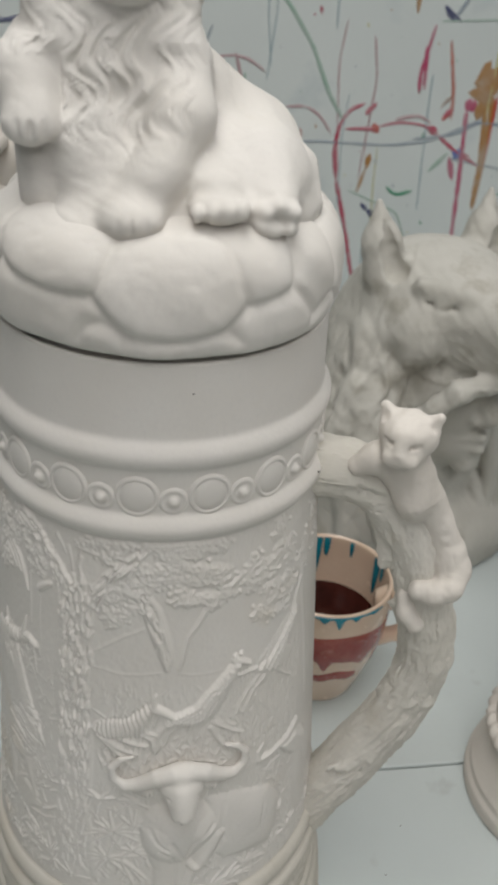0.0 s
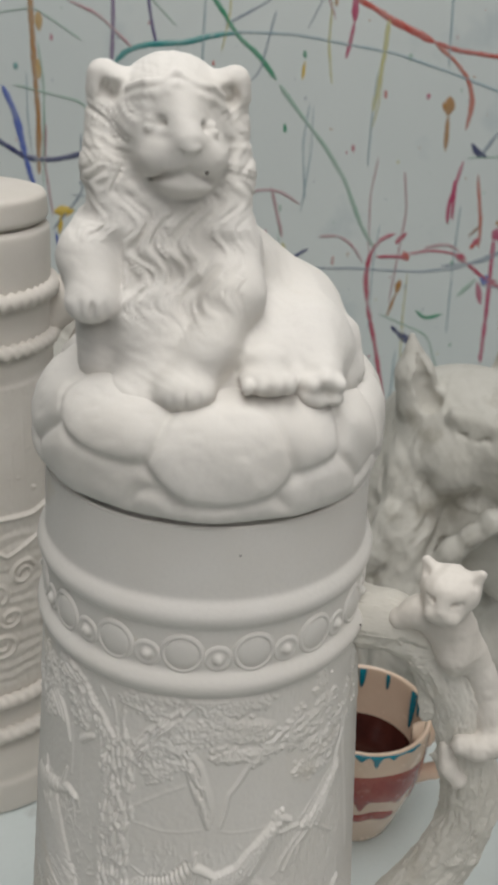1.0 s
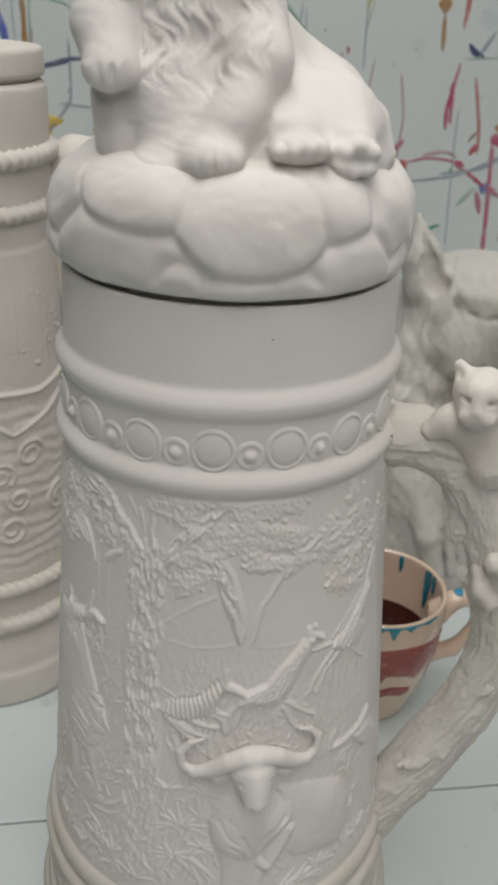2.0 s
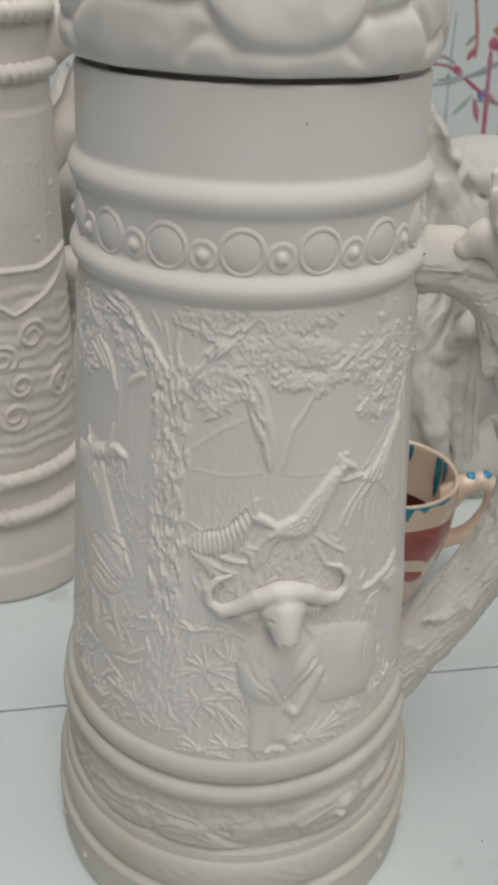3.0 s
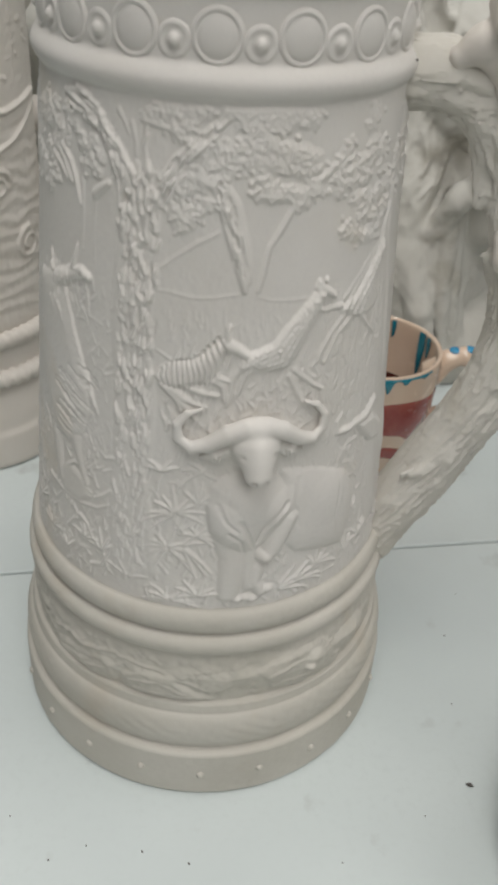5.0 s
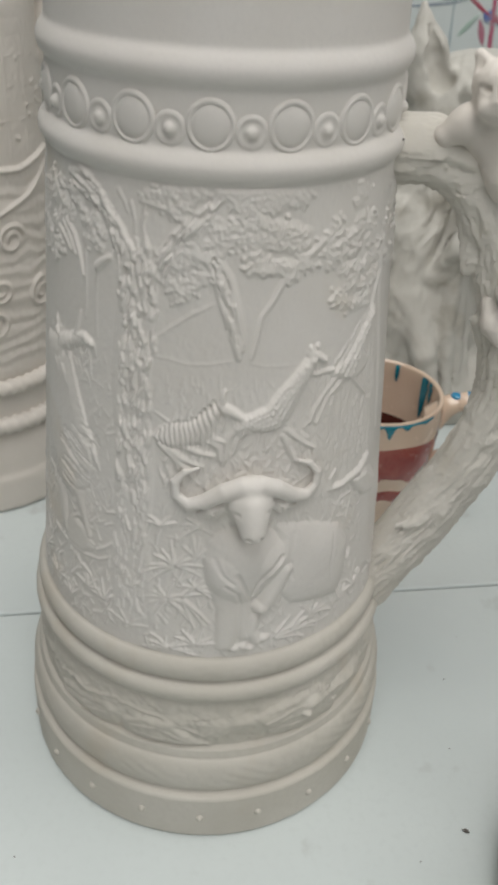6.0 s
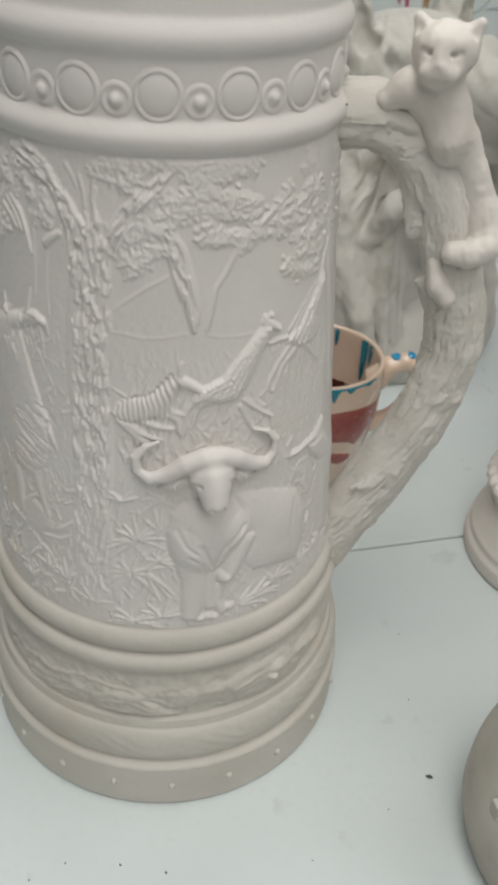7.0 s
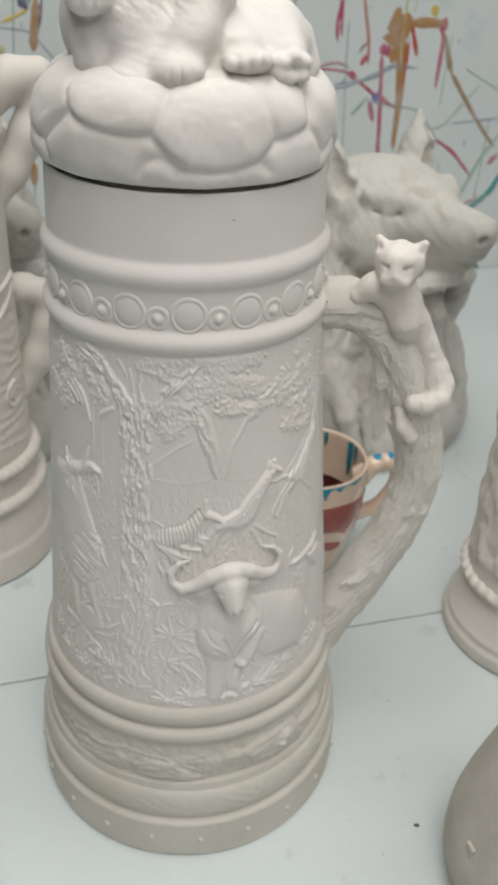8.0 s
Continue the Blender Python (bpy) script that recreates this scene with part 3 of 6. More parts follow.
    for leg in ([(-60.2, 203.7), (-63.3, 204.1), (-66.1, 203.8), (-68.1, 204.6)], [(-58.6, 200.6), (-63.1, 196.2), (-66.1, 191.7), (-67.8, 187.2)], [(-56.1, 198.6), (-61.3, 194.9), (-63.6, 190.0), (-65.4, 186.1)], [(-50.9, 197.9), (-47.5, 193.4), (-42.8, 188.6)]):
        R.stroke(leg, 1.15, 1.25, 0.55, flat=1.0)
    R.blob(-68.5, 204.7, 1.3, 1.4, 1.7)
    for (x0, y0), (x1, y1), n, w0, w1 in (((568, 556), (500, 664), 15, 5, 20), ((500, 664), (424, 692), 9, 19, 10), ((678, 468), (616, 588), 15, 6, 17)):
        dx, dy = x1 - x0, y1 - y0
        ln = math.hypot(dx, dy)
        for i in range(n):
            for j in range(-2, 3):
                t = (i + 0.5 * (j % 2)) / n
                k = j / 2 * (w0 + (w1 - w0) * t)
                R.blob(*sheet(x0 + dx * t - dy / ln * k + rng.uniform(-1, 1), y0 + dy * t + dx / ln * k + rng.uniform(-1, 1)), 0.85, 0.72, 0.75, rng.uniform(0, 90), add=True)
    # zebra
    R.plate([(-115.5, 183.5), (-113.6, 186.9), (-111.0, 189.1), (-106.9, 189.8), (-102.6, 191.2), (-99.4, 194.4), (-96.4, 197.5), (-95.1, 195.7), (-95.3, 190.9), (-97.3, 185.5), (-100.9, 183.0), (-105.5, 181.4), (-109.9, 180.0), (-112.8, 181.3)], 2.1, 2.4)
    R.stroke([(-95.1, 195.7), (-92.3, 194.6), (-89.1, 192.2)], 2.3, 2.1, 1.3, flat=1.0)
    R.stroke([(-94.9, 197.5), (-94.9, 200.4), (-94.5, 201.9)], 1.1, 2.0, 0.4)
    R.stroke([(-114.8, 184.0), (-116.4, 182.8), (-117.4, 181.0)], 0.5, 0.9, 0.3)
    for leg in ([(-112.5, 181.4), (-110.2, 178.7), (-108.2, 176.7), (-107.2, 172.9)], [(-110.2, 180.3), (-107.3, 177.6), (-103.5, 175.8), (-100.4, 174.9)], [(-105.5, 181.8), (-102.1, 179.8), (-97.1, 179.0)], [(-100.0, 183.9), (-97.3, 185.1), (-94.1, 184.0)], [(-99.1, 185.1), (-95.6, 182.1), (-95.2, 177.4)], [(-108.2, 176.7), (-104.1, 172.5), (-102.9, 170.2)]):
        R.stroke(leg, 1.6, 1.5, 0.7, flat=1.0)
    for k in range(13):
        t = k / 12
        x0, y0, y1 = 276 + 118 * t, np.interp(t, [0, 0.2, 0.6, 1], [690, 678, 676, 638]), np.interp(t, [0, 0.3, 0.8, 1], [712, 724, 716, 682])
        R.stroke([sheet(x0 + 8 * (1 - t) - 10 * t, y0), sheet(x0 + 5, (y0 + y1) / 2), sheet(x0 + 10 * (1 - t), y1)], 0.62, -1.6, 0.45, add=True)
    for k in range(5):
        R.stroke([sheet(282 + 9 * k, 712 + 4 * k), sheet(296 + 8 * k, 720 + 3 * k)], 0.4, -0.7, 0.3, add=True)
    # buffalo: trunk, chest and legs (the head stands free)
    R.plate([(-77.8, 151.0), (-66.0, 148.2), (-53.7, 141.5), (-48.9, 131.3), (-49.6, 117.2), (-53.5, 109.6), (-64.2, 112.6), (-71.9, 115.3), (-76.2, 121.4), (-78.8, 131.7), (-77.8, 143.0)], 3.0, 11.0)
    R.plate([(-95.1, 149.7), (-89.1, 152.0), (-80.5, 150.7), (-75.0, 144.4), (-72.4, 135.5), (-75.6, 127.9), (-80.5, 123.9), (-84.8, 119.3), (-89.7, 118.6), (-95.3, 120.9), (-98.0, 128.2), (-99.2, 138.5), (-97.8, 146.2)], 4.4, 13.0)
    R.blob(-93.6, 132.2, 6.0, 9.0, 1.0, 18, add=True)
    R.blob(-87.1, 140.3, 6.5, 8.5, 0.9, add=True)
    R.blob(-77.2, 137.1, 5.5, 8.0, 1.1, -30, add=True)
    R.blob(-62.0, 133.4, 8.0, 10.0, 0.6, add=True)
    R.stroke([(-92.8, 125.8), (-91.0, 117.3), (-91.4, 107.4), (-91.9, 101.1)], 4.8, 2.6, 3.4, flat=1.2)
    R.stroke([(-87.5, 127.7), (-86.5, 119.2), (-86.6, 111.8), (-86.0, 104.1)], 3.0, 1.9, 2.4)
    R.stroke([(-74.5, 131.6), (-77.1, 125.3), (-79.7, 118.8)], 4.6, 3.9, 3.6, flat=1.2)
    R.blob(-81.3, 117.1, 3.6, 3.4, 4.4, flat=1.3)
    R.stroke([(-83.2, 111.6), (-84.1, 105.8), (-82.2, 100.7)], 2.5, 2.1, 2.2)
    for at_, s_ in (((-92.8, 99.9), 2.6), ((-89.2, 98.5), 2.2), ((-84.5, 98.1), 2.3), ((-80.1, 101.6), 2.6), ((-86.5, 99.1), 2.0)):
        R.blob(*at_, s_, s_ * 0.8, 2.2)
    for line, wd, hh in (([(-76.2, 138.4), (-80.2, 133.3), (-83.1, 128.6), (-84.3, 123.6)], 1.3, -1.0), ([(-89.5, 134.2), (-87.0, 127.6), (-85.2, 121.8)], 1.1, -0.7), ([(-72.9, 129.8), (-74.4, 122.0), (-77.1, 116.8)], 1.5, -0.4), ([(-95.7, 139.8), (-93.4, 134.0), (-90.1, 130.3)], 1.2, -0.5),
                         ([(-92.6, 129.3), (-89.1, 125.5), (-87.8, 119.4)], 0.8, -0.7), ([(-72.1, 145.8), (-73.2, 135.8), (-71.7, 127.0)], 1.5, -0.4), ([(-56.6, 138.8), (-58.3, 127.7), (-57.0, 115.8)], 1.0, -0.4)):
        R.stroke(line, wd, hh, wd * 0.5, add=True)
    # ferns and spiky tufts
    R.fern((-107.7, 134.2), 52, [205, 190, 170, 150, 135, 118, 100, 65, 45, 28, 8], rng)
    R.fern((-101.1, 138.4), 42, [125, 105, 80, 62, 48, 30, 200], rng)
    R.fern((-109.8, 119.7), 46, [215, 196, 172, 148, 120, 70, 40, 20, 0, -20, -38, 240], rng)
    R.fern((-105.6, 121.1), 58, [-30, -48, -66, 30, 55], rng)
    R.fern((-108.8, 96.9), 50, [178, 162, 146, 128, 50, 35, 20, 6], rng)
    R.fern((-100.6, 99.8), 46, [160, 140, 120, 75, 45, 20], rng)
    R.fern((-101.1, 125.7), 30, [150, 120, 60, 30, 0, -20], rng)
    R.fern((-77.2, 99.6), 74, [52, 40, 30, 20, 10], rng)
    R.fern((-71.8, 101.5), 62, [55, 42, 30, 18, 6], rng)
    R.fern((-63.8, 105.7), 46, [120, 80, 50, 30, 12], rng)
    R.fern((-51.5, 104.1), 40, [110, 85, 60, 35], rng)
    R.fern((-41.6, 104.4), 36, [120, 90, 60], rng)
    R.fern((-48.4, 121.5), 30, [130, 100, 75, 60], rng)
    R.fern((-137.6, 111.2), 40, [150, 120, 95, 60, 40], rng)
    R.fern((-130.9, 109.2), 46, [160, 130, 100, 70, 50, -70], rng)
    R.fern((-121.9, 102.6), 50, [140, 115, 60, 40], rng)
    R.fern((-121.2, 120.4), 36, [120, 100, 75, 55], rng)
    R.fern((-145.7, 101.3), 36, [150, 120, 90, 60], rng)
    R.fern((-100.1, 151.7), 30, [200, 180, 160, 140], rng)
    R.fern((-112.1, 149.8), 34, [150, 130, 60, 40], rng)
    R.fern((-44, 106), 40, [150, 120, 95, 60, 40], rng)
    R.fern((-30, 104), 40, [150, 120, 95, 60, 40], rng)
    R.fern((-165, 110), 40, [150, 120, 95, 60, 40], rng)
    R.fern((-155, 104), 40, [150, 120, 95, 60, 40], rng)
    # standing antelope at the left
    R.plate([(-165.0, 202.1), (-154.8, 203.8), (-147.9, 201.4), (-145.0, 195.6), (-141.8, 186.3), (-137.9, 176.0), (-136.4, 164.2), (-138.8, 154.4), (-145.6, 147.1), (-152.8, 148.2), (-158.7, 160.3), (-162.9, 175.4)], 2.0, 5.5)
    R.stroke([(-151.8, 203.2), (-145.0, 207.4), (-140.4, 209.5), (-137.5, 208.7)], 3.4, 2.0, 1.5, flat=1.4)
    R.stroke([(-144.5, 209.5), (-143.4, 213.5), (-142.4, 217.7)], 1.5, 1.5, 0.4)
    R.stroke([(-154.7, 205.3), (-156.1, 208.2), (-157.1, 211.0)], 1.0, 1.2, 0.4)
    for k in range(7):
        R.stroke([sheet(112 + 5 * k, 512 + 2 * k), sheet(116 + 4.4 * k, 526 + 2 * k), sheet(114 + 4 * k, 540 + 2 * k)], 0.5, -0.9, 0.3, add=True)
    for k in range(80):
        t = rng.uniform(0, 1)
        x0, y0 = np.interp(t, [0, 0.3, 0.7, 1], [114, 126, 148, 166]), 550 + 205 * t
        R.stroke([sheet(x0 - 5 - rng.uniform(0, 5), y0 - 8), sheet(x0, y0 + 2), sheet(x0 + 3, y0 + 15)], 0.45, rng.uniform(0.8, 1.7), 0.2, flat=1.6)
    for k in range(60):
        x0, y0 = rng.uniform(98, 150), rng.uniform(680, 800)
        R.stroke([sheet(x0, y0), sheet(x0 + 8, y0 + 10), sheet(x0 + 20, y0 + 26)], 0.5, -0.6, 0.2, add=True)
    for k in range(26):
        a_, z0 = rng.uniform(-156, -137), rng.uniform(196, 211)
        R.stroke([(a_, z0), (a_ + 1.2, z0 - 2.5), (a_ + 1.8, z0 - 5.5)], 0.45, 0.7, 0.2, add=True)
    R.stroke([(-152.9, 145.8), (-150.7, 135.5), (-148.7, 129.6)], 3.4, 1.3, 1.6)
    R.stroke([(-142.8, 149.9), (-140.2, 142.3), (-137.7, 134.5)], 3.0, 1.2, 1.4)
    R.stroke([(-157.2, 126.3), (-148.7, 125.2), (-139.7, 125.1), (-133.1, 126.7), (-129.0, 129.9)], 1.1, 0.9, 0.5)
    R.plate([(-153.7, 130.4), (-145.6, 138.9), (-138.9, 136.1), (-135.4, 129.9), (-140.2, 125.2), (-148.1, 125.6)], 1.0, 2.2)
    for line in ([(-146.2, 137.1), (-142.8, 140.3), (-139.7, 140.3)], [(-143.9, 136.3), (-141.2, 135.1), (-139.7, 132.3)], [(-140.2, 119.6), (-137.2, 117.8), (-134.8, 113.1), (-132.6, 110.2)], [(-134.0, 130.5), (-131.0, 133.1), (-128.2, 136.3)], [(-146.2, 111.3), (-142.8, 116.5), (-140.1, 117.8)], [(-135.2, 101.2), (-131.3, 103.3), (-128.8, 109.2), (-127.6, 113.6)]):
        R.stroke(line, 0.9, 1.1, 0.4)
    # a second, horned head coming round from the other side
    R.stroke([(-57.9, 158.2), (-53.9, 157.6), (-50.1, 158.3), (-44.3, 158.3), (-39.3, 161.8)], 1.3, 1.9, 2.2, flat=1.3)
    R.stroke([(-57.9, 158.2), (-58.7, 162.5), (-56.5, 165.4)], 1.1, 1.5, 0.5)
    R.plate([(-49.4, 157.5), (-39.5, 156.9), (-32.2, 149.9), (-33.5, 143.4), (-41.4, 145.9), (-46.3, 151.7)], 2.2, 2.2)
    R.stroke([(-48.3, 151.7), (-52.9, 151.9), (-54.8, 149.5)], 0.9, 1.0, 0.4)
    R.stroke([(-38, 150), (-36, 130), (-34, 112)], 6, 1.6, 5)
    R.blob(-28, 138, 9, 16, 1.6)
    h = np.where(R.h > 0, 0.64 * R.h + 0.05 * R.h ** 2, 0.75 * R.h) + 0.05 * lattice(x / 2.2, zz / 2.2, 11) + 0.05 * lattice(x / 0.9, zz / 1.3, 12)
    edge = np.clip(np.minimum(zz - z[0], z[-1] - zz) / 1.2, 0, 1)
    for _ in range(2):
        h[1:-1] = (h[:-2] + 2 * h[1:-1] + h[2:]) / 4
        h[:, 1:-1] = (h[:, :-2] + 2 * h[:, 1:-1] + h[:, 2:]) / 4
    return h * edge / 1000


def foot_relief(az, z):
    """The low band with a resting lion and brush, and the worn groove round it."""
    R = Relief(az, z)
    rng = np.random.default_rng(9)
    R.stroke([(-152, 51), (-144, 55.5), (-137, 56), (-128, 59.5), (-122, 58), (-113, 57), (-108, 54), (-100, 53), (-96, 51)], 2.4, 0.6, 1.2)
    R.stroke([(-150, 60), (-142, 63.5), (-135, 62.5), (-126, 66), (-118, 65), (-110, 63.5), (-105, 60), (-95, 55)], 0.9, 0.5, 0.6)
    R.plate([(-152.5, 47.4), (-148.8, 52.1), (-137.4, 55.6), (-126.0, 60.5), (-124.2, 50.5), (-132.6, 49.0), (-141.5, 47.5)], 1.1, 2.0)
    R.plate([(-123.0, 58.0), (-116.6, 62.1), (-108.1, 62.4), (-100.6, 54.5), (-93.8, 50.3), (-103.1, 49.5), (-115.2, 49.7), (-122.3, 49.5)], 1.1, 2.0)
    R.plate([(-82.5, 64.2), (-78.1, 66.8), (-70.5, 69.0), (-62.2, 68.2), (-55.0, 61.1), (-50.5, 49.2), (-58.6, 49.2), (-67.3, 49.5), (-77.4, 52.7)], 1.2, 2.5)
    R.stroke([(-152.1, 47.0), (-141.4, 46.7), (-125.9, 48.7), (-109.8, 49.3), (-93.0, 49.3), (-79.0, 49.4)], 0.8, -1.1, 0.6, add=True)
    R.stroke([(-124.8, 60.7), (-124.0, 55.2), (-124.8, 49.1)], 0.7, -0.8, 0.4, add=True)
    for line in ([(-149.6, 48.7), (-140.6, 50.2), (-128.3, 56.6)], [(-147.2, 47.0), (-139.2, 48.7), (-131.8, 49.2)], [(-120.5, 56.3), (-111.5, 58.5), (-103.1, 53.4)], [(-118.8, 52.5), (-109.9, 52.9), (-101.4, 51.6)], [(-79.8, 60.6), (-72.6, 63.0), (-65.6, 63.0)], [(-77.6, 55.7), (-68.9, 54.9), (-61.3, 54.0)]):
        R.stroke(line, 0.5, 0.5, 0.3, add=True)
    R.blob(-128, 58, 8, 4.0, 0.8, 10)
    R.blob(-112, 58.5, 9, 4.5, 0.9, -12)
    R.leaves([(-94, 60, 6, 5), (-86, 61, 6, 5), (-80, 58, 5, 4)], rng, 18, 1.5, 0.6)
    R.blob(-63, 62.5, 5, 5.5, 2.2)
    R.blob(-65, 59.5, 2.6, 2.4, 3.0)
    for k in range(22):
        t = radians(rng.uniform(20, 340))
        R.stroke([(-63 + 3.5 * math.cos(t) / MM, 62 + 3.5 * math.sin(t)), (-63 + 9 * math.cos(t) / MM, 62 + 6.5 * math.sin(t))], 0.7, 1.2, 0.3)
    R.blob(-48, 61, 10, 6, 1.6, 8)
    R.stroke([(-70, 54), (-60, 55), (-45, 57)], 1.4, 1.1, 1.0)
    R.grass(-160, -20, 50, 70, 90, rng, 5, 0.35, 70, 0.6)
    aa, zz = np.meshgrid(az, z)
    inner = np.clip(np.minimum(zz - 49.5, 72.5 - zz) / 1.5, 0, 1)
    h = (1.3 * R.h + 0.45 * lattice(aa / 3.5, zz / 3.5, 14) + 0.3 * lattice(aa / 1.6, zz / 1.8, 16)) * inner
    # worn rope on the lower bead, knobs round the foot
    rope = np.clip(1 - np.abs(zz - 35) / 8, 0, 1)
    h += rope * 0.22 * np.sin((aa * MM + 1.4 * zz) * 0.85) * np.clip(lattice(aa / 14, zz / 40, 3) + 0.3, 0, 1)
    h += 0.09 * lattice(aa * MM / 2.2, zz / 2.2, 13)
    return h / 1000


FINE = np.concatenate([np.arange(-196, -172, 1.0), np.arange(-172, -22, 0.24), np.arange(-22, 14, 1.0), np.arange(14, 164, 3.0)])
MID = np.concatenate([np.arange(-196, 20, 0.6), np.arange(20, 164, 3.0)])
stein = thing("beer_stein", 0, 0, 0, "tall unglazed white bisque stein with safari reliefs and branch handle", "stein", "steins on the table")
zf = np.linspace(0, 0.0945, 200)
revolve("foot", zf, stein_radius(zf), MID, foot_relief(MID, zf * 1000), BISQUE_FOOT, stein, "ringed foot with a worn low relief, stained beige and darkened for shade")
zd = np.linspace(0.094, 0.2626, 560)
revolve("drum", zd, stein_radius(zd), FINE, drum_relief(FINE, zd * 1000), BISQUE, stein, "tapered drum with savanna animals in relief")
zn = np.concatenate([np.linspace(0.2622, 0.3205, 130), [0.3212, 0.3210, 0.3140, 0.3240, 0.3240, 0.30]])
rs_ = stein_radius(zn[:130])
for _ in range(3):
    rs_[1:-1] = (rs_[:-2] + 2 * rs_[1:-1] + rs_[2:]) / 4
rn = np.concatenate([rs_, [0.0535, 0.0525, 0.0440, 0.0438, 0.0420, 0.0415]])
revolve("neck", zn, rn, np.linspace(0, 360, 240, endpoint=False), None, BISQUE, stein, "smooth neck between two round mouldings")


def on_drum(a, r, z):
    return Vector((r * math.cos(radians(a)), r * math.sin(radians(a)), z))


def medal_mesh(big):
    """A domed round boss with a ring, lying in the local xz plane and facing -y."""
    bm = bmesh.new()
    prof = [(0, 1.25), (2.0, 1.2), (3.6, 0.95), (4.5, 0.5), (4.65, 0.35), (4.85, 0.75), (5.3, 0.95), (5.75, 0.75), (6.1, 0.0), (6.2, -0.8)] if big else \
           [(0, 2.1), (0.8, 1.9), (1.4, 1.2), (1.7, 0.4), (2.6, 0.3), (3.0, 0.65), (3.45, 0.7), (3.9, 0.45), (4.25, 0.0), (4.35, -0.8)]
    grow = 1.17 if big else 1.15
    rings = []
    for r, h in prof:
        if r == 0:
            rings.append([bm.verts.new((0, -h / 1000, 0))])
        else:
            rings.append([bm.verts.new((0.96 * grow * r / 1000 * math.cos(2 * math.pi * k / 36), -(h - (r * math.cos(2 * math.pi * k / 36)) ** 2 / 112) / 1000, grow * r / 1000 * math.sin(2 * math.pi * k / 36))) for k in range(36)])
    for k in range(36):
        bm.faces.new((rings[0][0], rings[1][k], rings[1][(k + 1) % 36]))
    for a, b in zip(rings[1:], rings[2:]):
        for k in range(36):
            bm.faces.new((a[k], b[k], b[(k + 1) % 36], a[(k + 1) % 36]))
    return bm


boss = part("medallion", medal_mesh(True), BISQUE, stein)
bead = part("bead", medal_mesh(False), BISQUE, stein)
for k in range(16):
    for first, shift_, dz in ((boss, 0.0, 0.2785), (bead, 11.2, 0.2770)):
        ob = first if k == 0 else new(first.name.split(".")[0], first.data)
        ob.parent = stein
        a = -100.7 + shift_ + 22.5 * k
        ob.matrix_basis = Matrix.Translation(on_drum(a, 0.0556, dz)) @ pose(0, 0, 0, 0, 0, a + 90)
knob = None
for k in range(21):
    bm = bmesh.new()
    if knob is None:
        bmesh.ops.create_icosphere(bm, subdivisions=2, radius=0.0016)
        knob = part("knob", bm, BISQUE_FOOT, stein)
        ob = knob
    else:
        bm.free()
        ob = new("knob", knob.data)
        ob.parent = stein
    a = -97.8 + 17.14 * k
    ob.matrix_basis = Matrix.Translation(on_drum(a, 0.0798, 0.0128 + 0.0005 * math.sin(k * 2.3))) @ Matrix.Diagonal((1, 1, 1.15, 1))


def buffalo_head():
    """Head, horns and ears standing proud of the drum; local x along the wall, y out of it, z up."""
    c = Clay((-0.030, -0.004, -0.024), (0.030, 0.019, 0.026), 0.00045)
    c.ball((0, 0.0030, -0.0004), (0.0080, 0.0064, 0.0066), 0.002)
    c.ball((0, 0.0072, -0.0050), (0.0053, 0.0046, 0.0054), 0.003)
    c.ball((0, 0.0096, -0.0086), (0.0041, 0.0032, 0.0028), 0.002)
    c.rod((0, 0.0072, 0.0010), (0, 0.0102, -0.0072), 0.0030, 0.0026, 0.003)
    c.ball((0, 0.0034, 0.0062), (0.0066, 0.0040, 0.0034), 0.002)
    for s in (-1, 1):
        c.chain([(s * 0.0030, 0.0036, 0.0062), (s * 0.0085, 0.0032, 0.0040), (s * 0.0150, 0.0022, -0.0008), (s * 0.0200, 0.0020, -0.0024), (s * 0.0236, 0.0014, 0.0004), (s * 0.0240, 0.0012, 0.0052), (s * 0.0208, 0.0008, 0.0094), (s * 0.0165, 0.0004, 0.0112)],
                [0.0034, 0.0030, 0.0024, 0.0020, 0.0017, 0.0014, 0.0010, 0.0006], 0.0004)
        c.chain([(s * 0.0075, 0.0016, -0.0022), (s * 0.0120, 0.0014, -0.0050), (s * 0.0165, 0.0008, -0.0066)], [0.0016, 0.0026, 0.0008], 0.001)
        for k in range(4):
            c.rod((s * (0.0100 + 0.0014 * k), 0.0036, -0.0036 - 0.0009 * k), (s * (0.0104 + 0.0014 * k), 0.0034, -0.0072 - 0.0004 * k), 0.0004, None, 0.0005, cut=True)
        c.ball((s * 0.0056, 0.0086, -0.0016), (0.0013, 0.0012, 0.0008), 0.0008, cut=True)
        c.rod((s * 0.0038, 0.0078, -0.0004), (s * 0.0070, 0.0054, -0.0008), 0.0006, 0.0004, 0.0012)
        c.ball((s * 0.0019, 0.0126, -0.0086), (0.0008, 0.0010, 0.0006), 0.0006, cut=True)
        for k in range(3):
            c.ball((s * (0.0012 + 0.0018 * k), 0.0088 - 0.0004 * k, 0.0060 + 0.0004 * (k % 2)), (0.0005, 0.0006, 0.0003), 0.0004, cut=True)
    c.rod((-0.0022, 0.0120, -0.0103), (0.0022, 0.0120, -0.0103), 0.00035, None, 0.0004, cut=True)
    c.ball((0, -0.002, -0.004), (0.009, 0.005, 0.009), 0.003)
    return c.skin()


v, f = buffalo_head()
out = on_drum(-86.4, 1, 0)
side = Vector((-out.y, out.x, 0))
bend = v[:, 0] ** 2 / (2 * 0.064)
w = on_drum(-86.4, 0.0640, 0.1635)
v = np.array(w)[None] + v[:, :1] * np.array(side) + (v[:, 1:2] - bend[:, None]) * np.array(out) + v[:, 2:] * np.array((0, 0, 1))
